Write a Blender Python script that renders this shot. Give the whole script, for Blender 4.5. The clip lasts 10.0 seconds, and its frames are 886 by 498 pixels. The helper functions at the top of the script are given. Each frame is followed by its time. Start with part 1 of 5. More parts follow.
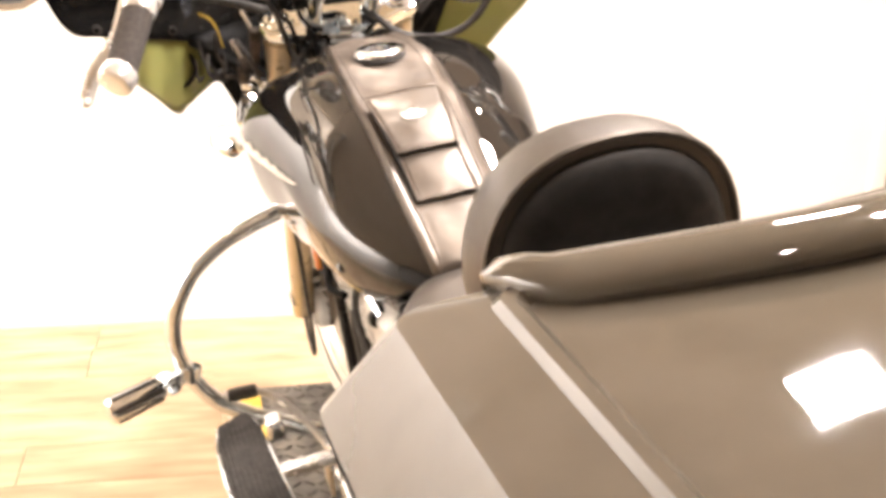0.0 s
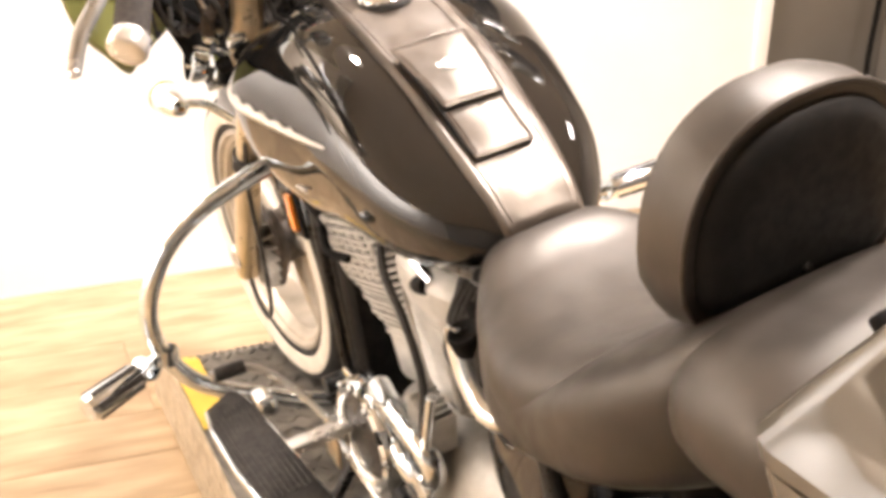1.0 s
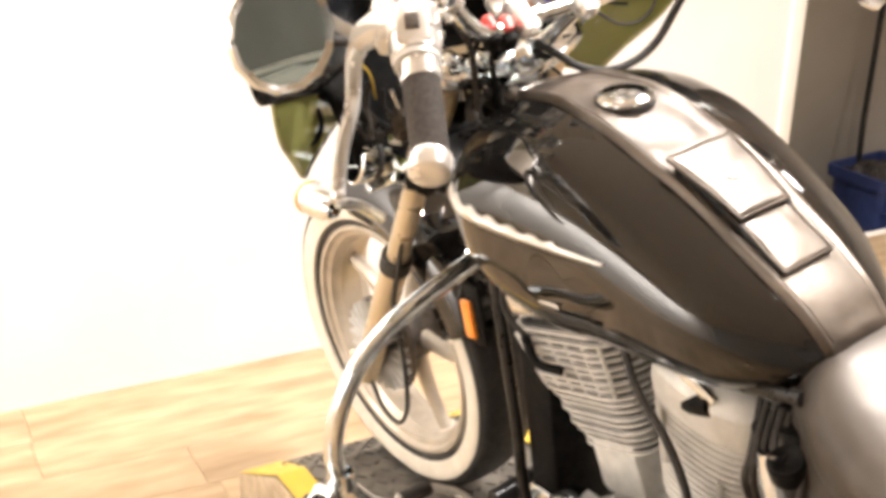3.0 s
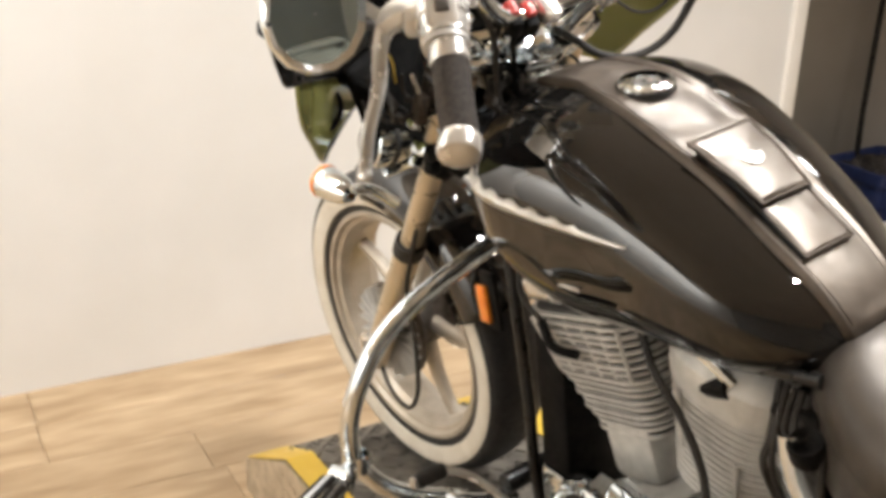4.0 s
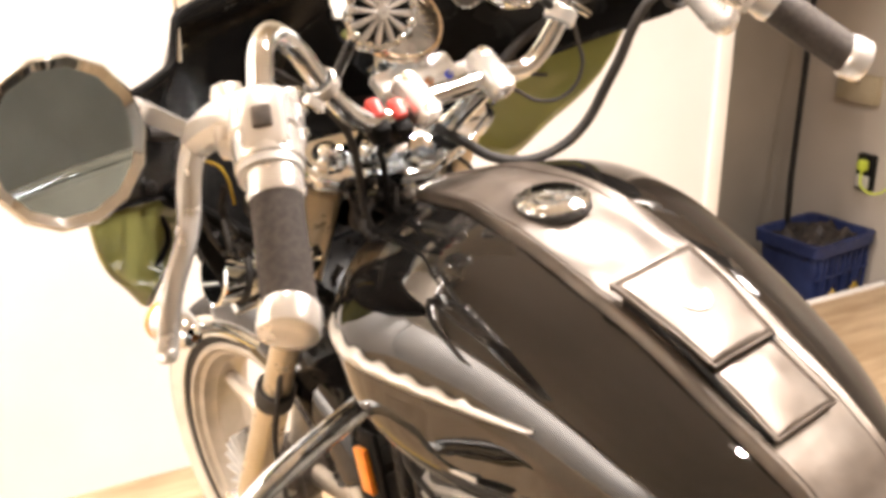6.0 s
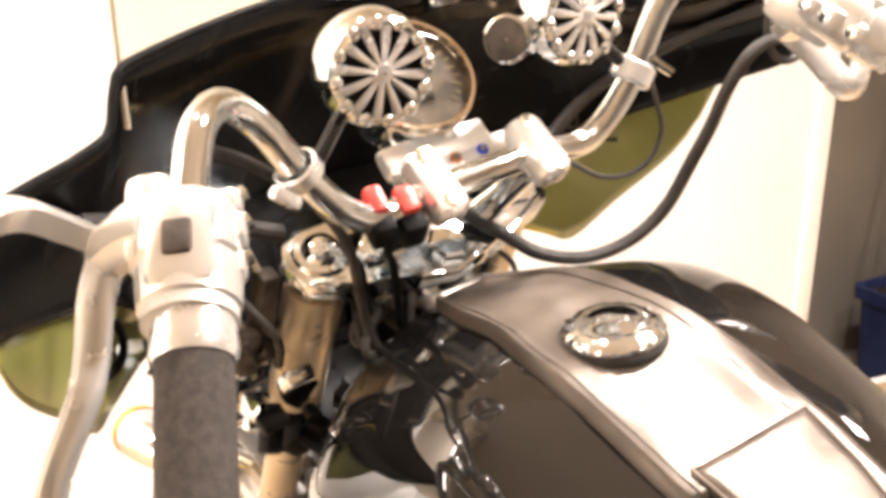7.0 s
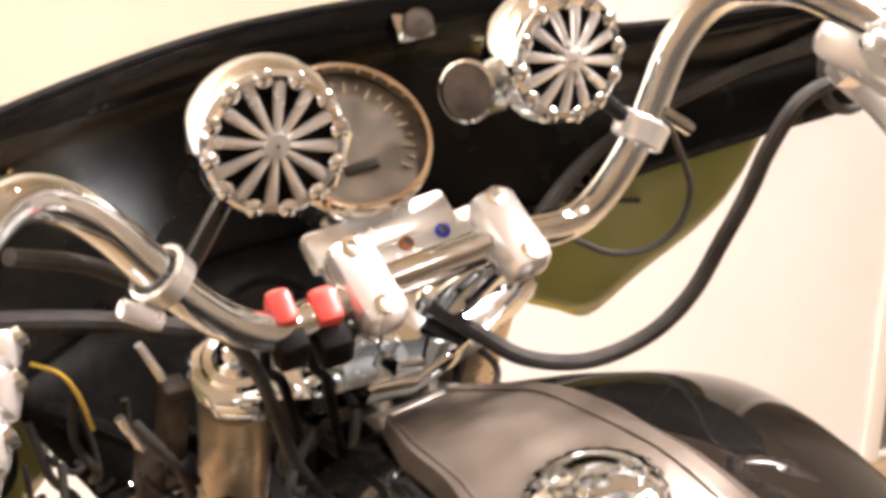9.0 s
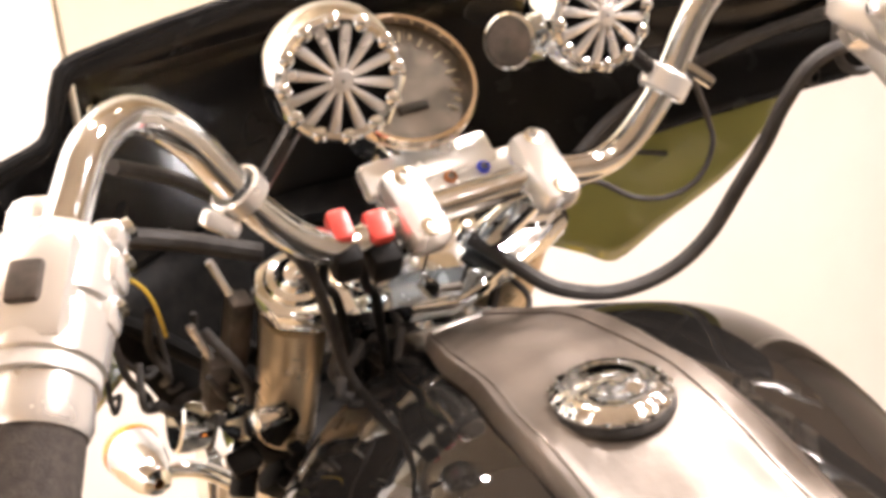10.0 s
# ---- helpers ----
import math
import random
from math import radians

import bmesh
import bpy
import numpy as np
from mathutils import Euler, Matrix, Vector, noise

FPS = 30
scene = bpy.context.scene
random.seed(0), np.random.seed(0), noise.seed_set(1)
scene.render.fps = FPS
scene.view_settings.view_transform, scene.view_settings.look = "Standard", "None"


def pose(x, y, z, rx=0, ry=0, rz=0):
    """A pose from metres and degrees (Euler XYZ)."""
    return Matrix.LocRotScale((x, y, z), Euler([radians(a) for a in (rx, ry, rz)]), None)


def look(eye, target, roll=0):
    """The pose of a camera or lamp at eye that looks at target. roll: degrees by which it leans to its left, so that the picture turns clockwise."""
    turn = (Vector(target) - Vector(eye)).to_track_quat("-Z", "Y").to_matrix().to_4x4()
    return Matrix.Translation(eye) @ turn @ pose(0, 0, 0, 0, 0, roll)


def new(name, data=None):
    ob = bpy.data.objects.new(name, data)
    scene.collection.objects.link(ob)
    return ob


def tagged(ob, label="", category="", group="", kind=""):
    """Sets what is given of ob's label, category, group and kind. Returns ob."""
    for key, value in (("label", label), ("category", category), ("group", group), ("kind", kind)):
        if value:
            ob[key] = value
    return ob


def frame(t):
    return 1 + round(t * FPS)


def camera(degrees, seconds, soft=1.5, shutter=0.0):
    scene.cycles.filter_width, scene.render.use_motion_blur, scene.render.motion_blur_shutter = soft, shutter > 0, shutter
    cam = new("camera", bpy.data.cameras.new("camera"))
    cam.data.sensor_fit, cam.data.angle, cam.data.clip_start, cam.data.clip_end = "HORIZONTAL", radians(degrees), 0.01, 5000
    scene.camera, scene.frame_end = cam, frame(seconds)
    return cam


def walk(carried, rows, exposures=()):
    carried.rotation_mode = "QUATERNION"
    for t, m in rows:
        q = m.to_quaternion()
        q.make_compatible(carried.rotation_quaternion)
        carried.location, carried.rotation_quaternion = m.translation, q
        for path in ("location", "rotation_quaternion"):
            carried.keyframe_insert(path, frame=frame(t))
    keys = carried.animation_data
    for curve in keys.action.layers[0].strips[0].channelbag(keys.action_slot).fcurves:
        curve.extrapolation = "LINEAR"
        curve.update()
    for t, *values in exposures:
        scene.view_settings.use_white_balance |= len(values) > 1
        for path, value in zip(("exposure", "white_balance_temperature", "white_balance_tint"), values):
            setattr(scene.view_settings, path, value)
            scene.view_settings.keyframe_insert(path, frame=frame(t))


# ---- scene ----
# camera: hand-held, SCALED to metres
cam = camera(40.1, 10.0, soft=4.2)
PATH = [
    (0, (-0.231, -1.942, 1.637), (0.120, 0.024, 0.867), 1.4),
    (0.4, (-0.310, -1.844, 1.635), (0.105, 0.082, 0.798), 4.2),
    (0.5, (-0.377, -1.823, 1.630), (0.093, 0.085, 0.781), 4.3),
    (1, (-0.561, -1.724, 1.641), (0.138, 0.090, 0.747), 0.8),
    (1.3, (-0.655, -1.684, 1.651), (0.155, 0.091, 0.774), 2.4),
    (1.5, (-0.692, -1.645, 1.649), (0.196, 0.091, 0.767), 3.3),
    (1.8, (-0.745, -1.559, 1.642), (0.181, 0.154, 0.753), 2.0),
    (2, (-0.788, -1.494, 1.657), (0.144, 0.231, 0.801), -0.2),
    (2.5, (-0.901, -1.385, 1.676), (0.001, 0.382, 0.871), 0.3),
    (2.6, (-0.923, -1.373, 1.676), (-0.020, 0.392, 0.870), 0.5),
    (3.8, (-1.051, -1.369, 1.661), (-0.132, 0.383, 0.843), 2.0),
    (4, (-1.044, -1.367, 1.662), (-0.116, 0.378, 0.841), 2.0),
    (4.5, (-1.005, -1.363, 1.666), (-0.045, 0.367, 0.850), 1.7),
    (5, (-0.893, -1.320, 1.656), (0.025, 0.453, 0.886), 2.9),
    (5.1, (-0.887, -1.311, 1.648), (0.031, 0.468, 0.891), 2.5),
    (5.2, (-0.869, -1.308, 1.632), (0.033, 0.483, 0.882), 2.0),
    (6.4, (-0.713, -0.873, 1.620), (0.431, 0.778, 0.884), -0.4),
    (6.5, (-0.692, -0.852, 1.619), (0.455, 0.790, 0.863), -0.8),
    (6.8, (-0.610, -0.780, 1.616), (0.449, 0.920, 0.861), -1.0),
    (7, (-0.541, -0.736, 1.599), (0.400, 1.057, 0.908), 1.2),
    (7.1, (-0.499, -0.717, 1.601), (0.362, 1.119, 0.917), 0.8),
    (7.5, (-0.413, -0.651, 1.602), (0.319, 1.250, 0.945), 1.6),
    (8, (-0.365, -0.590, 1.587), (0.287, 1.314, 0.860), 1.2),
    (8.5, (-0.345, -0.557, 1.586), (0.400, 1.323, 0.887), 0.4),
    (9, (-0.338, -0.548, 1.587), (0.476, 1.312, 0.911), 0.3),
    (9.5, (-0.347, -0.580, 1.593), (0.461, 1.294, 0.949), 0.2),
    (9.8, (-0.364, -0.623, 1.594), (0.412, 1.249, 0.905), 0.4),
    (10, (-0.380, -0.644, 1.590), (0.366, 1.227, 0.867), 1.5),
]
# seconds, stops, kelvin, tint
EXPOSURES = [(0, 0.77, 6700, 17), (0.3, 0.72, 6700, 17), (0.6, 0.53, 6700, 17), (1.2, 0.54, 6700, 16), (2.0, 0.80, 6600, 14), (2.7, 0.66, 6600, 14), (3.9, -0.40, 6250, 9), (4.7, -0.43, 6250, 9),
             (5.2, -0.15, 6550, 12), (6.4, 0.48, 6900, 18), (7.2, 0.58, 6900, 18), (8.0, 0.28, 6750, 20), (8.5, 0.20, 6750, 20), (9.5, 0.20, 6750, 20), (10.0, 0.34, 6750, 20)]
walk(cam, [(t, look(eye, target, roll)) for t, eye, target, roll in PATH], EXPOSURES)

# ---- world and lamps ----
world = bpy.data.worlds.new("world")
scene.world = world
world.use_nodes = True
world.node_tree.nodes["Background"].inputs[0].default_value = (0.9, 0.95, 1.0, 1)
world.node_tree.nodes["Background"].inputs[1].default_value = 0.05

CEIL = 2.75
BULBS = [(-0.19, 0.72, 5), (0.84, 0.90, 2.5), (1.6, -0.7, 11), (0.62, -0.86, 14), (0.4, -2.6, 12), (1.7, -2.7, 12)]
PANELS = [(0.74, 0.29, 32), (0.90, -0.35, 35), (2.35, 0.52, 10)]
# Unseen fill lamps, added to brighten the west and north walls.
WEST_FILL = (-4.55, -0.5)
NORTH_FILL = (-2.25, 0.62)


def downlight(name, x, y, z, size, watts, color):
    data = bpy.data.lights.new(name, "AREA")
    data.shape, data.size, data.energy, data.color = "DISK", size, watts, color
    data.spread = radians(100)
    ob = new(name, data)
    ob.location = (x, y, z)
    return ob


for lx, ly, watts in BULBS:
    downlight("downlight_lamp", lx, ly, CEIL - 0.024, 0.045, watts, (1.0, 0.91, 0.81))
west_fill_data = bpy.data.lights.new("west_fill_lamp", "AREA")
west_fill_data.shape, west_fill_data.size, west_fill_data.size_y, west_fill_data.energy, west_fill_data.color = "RECTANGLE", 0.25, 4.0, 260, (1.0, 0.96, 0.91)
new("west_fill_lamp", west_fill_data).matrix_basis = pose(WEST_FILL[0] - 0.03, WEST_FILL[1], CEIL - 0.15, 0, 44, 0)
north_data = bpy.data.lights.new("north_fill_lamp", "AREA")
north_data.shape, north_data.size, north_data.size_y, north_data.energy, north_data.color = "RECTANGLE", 2.8, 0.22, 130, (1.0, 0.96, 0.91)
new("north_fill_lamp", north_data).matrix_basis = pose(NORTH_FILL[0], NORTH_FILL[1] + 0.03, CEIL - 0.15, 62, 0, 0)
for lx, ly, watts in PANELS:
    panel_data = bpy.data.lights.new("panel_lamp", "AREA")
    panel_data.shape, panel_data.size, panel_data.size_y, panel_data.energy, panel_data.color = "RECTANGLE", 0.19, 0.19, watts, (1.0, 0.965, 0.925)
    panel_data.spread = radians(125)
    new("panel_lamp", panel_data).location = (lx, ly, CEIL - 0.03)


# ---- materials ----
def material(name):
    m = bpy.data.materials.new(name)
    m.use_nodes = True
    return m, m.node_tree.nodes, m.node_tree.links, m.node_tree.nodes["Principled BSDF"]


def noise_ramp(n, l, scale, lo, hi, stretch=(1, 1, 1), detail=4, coords="Object", p0=0.35, p1=0.65):
    tc, mp = n.new("ShaderNodeTexCoord"), n.new("ShaderNodeMapping")
    mp.inputs["Scale"].default_value = stretch
    nz, rp = n.new("ShaderNodeTexNoise"), n.new("ShaderNodeValToRGB")
    nz.inputs["Scale"].default_value, nz.inputs["Detail"].default_value = scale, detail
    rp.color_ramp.elements[0].position, rp.color_ramp.elements[1].position = p0, p1
    rp.color_ramp.elements[0].color, rp.color_ramp.elements[1].color = (*lo, 1), (*hi, 1)
    l.new(tc.outputs[coords], mp.inputs[0])
    l.new(mp.outputs[0], nz.inputs["Vector"])
    l.new(nz.outputs["Fac"], rp.inputs[0])
    return rp.outputs[0], nz.outputs["Fac"], mp


def bump(n, l, b, height, strength, distance):
    bp = n.new("ShaderNodeBump")
    bp.inputs["Strength"].default_value, bp.inputs["Distance"].default_value = strength, distance
    l.new(height, bp.inputs["Height"])
    l.new(bp.outputs[0], b.inputs["Normal"])


def surface(name, lo, hi, scale, rough, rough2=None, metal=0.0, coat=0.0, bumps=0.0, bscale=None, spec=0.5, tint=None):
    m, n, l, b = material(name)
    col, fac, _ = noise_ramp(n, l, scale, lo, hi)
    l.new(col, b.inputs["Base Color"])
    b.inputs["Metallic"].default_value = metal
    b.inputs["Roughness"].default_value = rough
    b.inputs["Specular IOR Level"].default_value = spec
    b.inputs["Coat Weight"].default_value = coat
    if tint:
        b.inputs["Specular Tint"].default_value = (*tint, 1)
    b.inputs["Coat Roughness"].default_value = 0.01
    if rough2 is not None:
        r, _, _ = noise_ramp(n, l, scale * 2.7, (rough,) * 3, (rough2,) * 3)
        l.new(r, b.inputs["Roughness"])
    if bumps:
        _, f, _ = noise_ramp(n, l, bscale or scale * 4, (0, 0, 0), (1, 1, 1))
        bump(n, l, b, f, bumps, 0.002)
    return m


CHROME = surface("chrome", (0.74, 0.79, 0.825), (0.84, 0.89, 0.925), 30, 0.03, 0.09, metal=1.0)
# On the fork, this tan puts a brown reflection into the chrome's colour.
TAN_CHROME = surface("tan_chrome", (0.52, 0.43, 0.29), (0.60, 0.50, 0.35), 14, 0.26, 0.38, metal=0.55)
WORN_CHROME = surface("worn_chrome", (0.55, 0.47, 0.34), (0.78, 0.72, 0.62), 22, 0.12, 0.3, metal=1.0, bumps=0.1)
SATIN = surface("satin_aluminium", (0.78, 0.775, 0.755), (0.83, 0.825, 0.805), 12, 0.23, 0.28, metal=0.7)
CAST = surface("cast_aluminium", (0.48, 0.475, 0.45), (0.60, 0.59, 0.56), 35, 0.38, 0.5, metal=0.25, bumps=0.2)
# Near-black cylinder cores: the shade between the fins is in their colour.
CAST_SHADE = surface("cast_fin_shade", (0.030, 0.029, 0.027), (0.060, 0.058, 0.054), 35, 0.5, 0.7, bumps=0.2)
PAINT = surface("black_paint", (0.006, 0.0055, 0.005), (0.010, 0.009, 0.008), 6, 0.02, 0.03, coat=0.35, spec=0.6)
FRAME_BLACK = surface("frame_black", (0.007, 0.007, 0.007), (0.014, 0.013, 0.012), 25, 0.25, 0.4, spec=0.4)
FAIRING = surface("fairing_black", (0.005, 0.0048, 0.0045), (0.009, 0.0085, 0.008), 6, 0.16, 0.28, spec=0.16)
PLASTIC = surface("black_plastic", (0.006, 0.006, 0.006), (0.013, 0.012, 0.011), 60, 0.45, 0.6, bumps=0.15, spec=0.06)
RUBBER = surface("rubber", (0.020, 0.018, 0.016), (0.036, 0.032, 0.028), 45, 0.65, 0.8, bumps=0.3)
GRIP = surface("grip_foam", (0.034, 0.028, 0.024), (0.054, 0.045, 0.038), 160, 0.8, 0.95, bumps=0.4)
TYRE = surface("tyre", (0.009, 0.0085, 0.008), (0.018, 0.0165, 0.015), 40, 0.6, 0.75, bumps=0.2)
WHITEWALL = surface("whitewall", (0.54, 0.495, 0.41), (0.64, 0.60, 0.52), 14, 0.55, 0.7, bumps=0.1)
WHEEL = surface("wheel_alloy", (0.40, 0.355, 0.29), (0.50, 0.45, 0.375), 20, 0.32, 0.42, metal=0.35)
LEATHER = surface("leather", (0.030, 0.024, 0.019), (0.100, 0.082, 0.067), 9, 0.30, 0.48, bumps=0.55, bscale=26, spec=0.8, tint=(1.0, 0.88, 0.76))
VINYL = surface("vinyl", (0.018, 0.0155, 0.013), (0.032, 0.027, 0.023), 10, 0.38, 0.50, bumps=0.08, bscale=420, spec=0.68, tint=(1.0, 0.90, 0.79))
VINYL_BACK = surface("vinyl_back", (0.006, 0.006, 0.006), (0.012, 0.0115, 0.011), 30, 0.5, 0.65, bumps=0.1, bscale=420, spec=0.25)
PACK = surface("pack_plastic", (0.080, 0.071, 0.055), (0.099, 0.088, 0.070), 8, 0.02, 0.04, coat=0.15, spec=0.7)
OLIVE = surface("olive_plastic", (0.25, 0.255, 0.075), (0.30, 0.30, 0.10), 5, 0.07, 0.11, coat=0.6)
RED = surface("red_plastic", (0.50, 0.050, 0.038), (0.62, 0.085, 0.066), 40, 0.35)
ORANGE = surface("orange_reflector", (0.90, 0.23, 0.012), (0.98, 0.32, 0.03), 90, 0.3, coat=0.6)
BLUE_DOT = surface("blue_lens", (0.02, 0.04, 0.35), (0.03, 0.06, 0.5), 90, 0.2)
BROWN_DOT = surface("brown_lens", (0.25, 0.09, 0.03), (0.35, 0.13, 0.05), 90, 0.2)
DIAL = surface("dial_face", (0.05, 0.043, 0.036), (0.12, 0.10, 0.085), 50, 0.6, spec=0.2)
BEZEL = surface("bezel_chrome", (0.70, 0.59, 0.47), (0.82, 0.73, 0.61), 30, 0.05, 0.12, metal=1.0)
BADGE = surface("badge_silver", (0.70, 0.68, 0.63), (0.80, 0.78, 0.74), 40, 0.3, 0.4, metal=0.3)
# Blue in the base colour stands in for cooler reflected light.
MIRROR = surface("mirror_cool_tint", (0.72, 0.90, 0.98), (0.77, 0.93, 1.0), 4, 0.02, metal=1.0)
YELLOW = surface("yellow_paint", (0.52, 0.34, 0.03), (0.66, 0.45, 0.055), 9, 0.35, 0.55, bumps=0.2)
DIAMOND = surface("deck_steel", (0.075, 0.068, 0.058), (0.16, 0.145, 0.122), 16, 0.35, 0.6, metal=0.4, bumps=0.2)
CHECKER = surface("checker_aluminium", (0.42, 0.35, 0.25), (0.6, 0.52, 0.4), 25, 0.35, 0.5, metal=0.5, bumps=0.2)
WALL = surface("wall_paint", (0.73, 0.72, 0.69), (0.77, 0.76, 0.735), 3, 0.55, 0.65, bumps=0.05, bscale=150)
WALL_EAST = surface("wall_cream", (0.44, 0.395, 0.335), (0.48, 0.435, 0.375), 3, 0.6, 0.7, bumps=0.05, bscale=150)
# For the unseen south wall, added dark to give chrome and paint dark reflections.
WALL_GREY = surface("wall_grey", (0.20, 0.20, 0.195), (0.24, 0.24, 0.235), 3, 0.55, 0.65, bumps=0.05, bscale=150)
# East wall's cream at about half, with the alcove's shade in it.
WALL_EAST_SHADE = surface("wall_cream_shade", (0.24, 0.215, 0.18), (0.28, 0.25, 0.21), 3, 0.6, 0.7, bumps=0.05, bscale=150)
TRIM = surface("trim_paint", (0.82, 0.80, 0.75), (0.86, 0.84, 0.80), 6, 0.35, 0.45)
CEILING = surface("ceiling_paint", (0.58, 0.50, 0.41), (0.64, 0.56, 0.46), 2, 0.75, 0.85)
CONCRETE = surface("concrete", (0.22, 0.20, 0.18), (0.32, 0.29, 0.26), 7, 0.7, 0.85, bumps=0.3)
BIN = surface("bin_plastic", (0.010, 0.018, 0.070), (0.020, 0.034, 0.115), 12, 0.4, 0.6, bumps=0.1)
RUBBISH = surface("rubbish", (0.010, 0.008, 0.007), (0.040, 0.030, 0.024), 22, 0.5, 0.8, bumps=0.5)
CREAM = surface("cream_plastic", (0.60, 0.55, 0.42), (0.68, 0.62, 0.50), 10, 0.5)
BEIGE = surface("beige_plastic", (0.34, 0.29, 0.19), (0.42, 0.36, 0.25), 10, 0.5)
LIME = surface("lime_cord", (0.52, 0.62, 0.06), (0.62, 0.72, 0.1), 20, 0.5)


def plank_material():
    m, n, l, b = material("oak_laminate")
    grain, fac, mp = noise_ramp(n, l, 4.0, (0.28, 0.19, 0.105), (0.48, 0.365, 0.235), stretch=(1.0, 5.0, 1.0), detail=8, p0=0.3, p1=0.7)
    info = n.new("ShaderNodeObjectInfo")
    tone = n.new("ShaderNodeValToRGB")
    tone.color_ramp.elements[0].color, tone.color_ramp.elements[1].color = (0.88, 0.86, 0.83, 1), (1.05, 1.04, 1.02, 1)
    l.new(info.outputs["Random"], tone.inputs[0])
    shift = n.new("ShaderNodeCombineXYZ")
    times = n.new("ShaderNodeMath")
    times.operation = "MULTIPLY"
    times.inputs[1].default_value = 37.0
    l.new(info.outputs["Random"], times.inputs[0])
    for k in range(3):
        l.new(times.outputs[0], shift.inputs[k])
    l.new(shift.outputs[0], mp.inputs["Location"])
    mix = n.new("ShaderNodeMix")
    mix.data_type, mix.blend_type = "RGBA", "MULTIPLY"
    mix.inputs[0].default_value = 1.0
    l.new(grain, mix.inputs[6])
    l.new(tone.outputs[0], mix.inputs[7])
    l.new(mix.outputs[2], b.inputs["Base Color"])
    b.inputs["Roughness"].default_value = 0.38
    bump(n, l, b, fac, 0.12, 0.002)
    return m


OAK = plank_material()


def clear_material(name, tint, gloss):
    m, n, l, b = material(name)
    tr, gl, mx = n.new("ShaderNodeBsdfTransparent"), n.new("ShaderNodeBsdfGlossy"), n.new("ShaderNodeMixShader")
    tr.inputs[0].default_value = (*tint, 1)
    gl.inputs["Roughness"].default_value = gloss
    mx.inputs[0].default_value = 0.03
    l.new(tr.outputs[0], mx.inputs[1])
    l.new(gl.outputs[0], mx.inputs[2])
    l.new(mx.outputs[0], n["Material Output"].inputs[0])
    return m


ACRYLIC = clear_material("clear_acrylic", (0.93, 0.90, 0.83), 0.03)
LENS = clear_material("clear_lens", (0.85, 0.83, 0.78), 0.02)


# ---- mesh helpers ----
def part(name, bm, mat, parent=None, label="", sharp=35):
    bmesh.ops.recalc_face_normals(bm, faces=bm.faces)
    lim = radians(sharp)
    for f in bm.faces:
        f.smooth = True
    for e in bm.edges:
        if len(e.link_faces) == 2 and e.calc_face_angle(0) > lim:
            e.smooth = False
    me = bpy.data.meshes.new(name)
    bm.to_mesh(me)
    bm.free()
    me.materials.append(mat)
    ob = new(name, me)
    if parent is not None:
        ob.parent = parent
    if label:
        ob["label"] = label
    return ob


def rings(bm, rows, closed=True, caps=True):
    vs = [[bm.verts.new(p) for p in row] for row in rows]
    k = len(vs[0])
    for a, b in zip(vs, vs[1:]):
        for i in range(k if closed else k - 1):
            j = (i + 1) % k
            bm.faces.new((a[i], a[j], b[j], b[i]))
    if caps and closed:
        bm.faces.new(vs[0][::-1])
        bm.faces.new(vs[-1])
    return bm


def spline(pts, per=8):
    """Catmull-Rom through the points."""
    p = [Vector(q) for q in pts]
    if len(p) < 3:
        return p
    p = [2 * p[0] - p[1]] + p + [2 * p[-1] - p[-2]]
    out = []
    for i in range(1, len(p) - 2):
        for k in range(per):
            t = k / per
            a, b, c, d = p[i - 1:i + 3]
            out.append(0.5 * ((2 * b) + (c - a) * t + (2 * a - 5 * b + 4 * c - d) * t * t + (3 * b - a - 3 * c + d) * t ** 3))
    return out + [p[-2]]


def tube(pts, r, n=14, per=8, bm=None, curve=True):
    """A round rod along the points; r is one radius or one for each end."""
    bm = bm or bmesh.new()
    c = spline(pts, per) if curve else [Vector(q) for q in pts]
    rows, side = [], None
    for i, p in enumerate(c):
        t = (c[min(i + 1, len(c) - 1)] - c[max(i - 1, 0)]).normalized()
        if side is None:
            side = t.orthogonal().normalized()
        side = (side - t * side.dot(t)).normalized()
        up = t.cross(side)
        rad = r if not isinstance(r, (tuple, list)) else r[0] + (r[1] - r[0]) * i / (len(c) - 1)
        rows.append([p + rad * (math.cos(a) * side + math.sin(a) * up) for a in [2 * math.pi * k / n for k in range(n)]])
    return rings(bm, rows)


def lathe(profile, at, axis, n=32, bm=None):
    """Turns (height, radius) pairs round the axis that starts at the place given."""
    bm = bm or bmesh.new()
    ax = Vector(axis).normalized()
    s = ax.orthogonal().normalized()
    u = ax.cross(s)
    rows = [[Vector(at) + ax * h + max(r, 0.0004) * (math.cos(a) * s + math.sin(a) * u) for a in [2 * math.pi * k / n for k in range(n)]] for h, r in profile]
    rings(bm, rows, caps=False)
    return bm


def block(center, size, bevel=0.004, turn=None, bm=None, segs=2):
    """A box with rounded edges, turned by a 3x3 or 4x4 matrix."""
    bm = bm or bmesh.new()
    tmp = bmesh.new()
    bmesh.ops.create_cube(tmp, size=1)
    for v in tmp.verts:
        v.co = Vector((v.co.x * size[0], v.co.y * size[1], v.co.z * size[2]))
    if bevel:
        bmesh.ops.bevel(tmp, geom=tmp.edges, offset=min(bevel, min(size) * 0.49), segments=segs, affect="EDGES", profile=0.5)
    m = (turn.to_4x4() if turn is not None else Matrix())
    for v in tmp.verts:
        v.co = m @ v.co + Vector(center)
    merge(bm, tmp)
    return bm


def merge(bm, tmp):
    me = bpy.data.meshes.new("tmp")
    tmp.to_mesh(me)
    tmp.free()
    bm.from_mesh(me)
    bpy.data.meshes.remove(me)


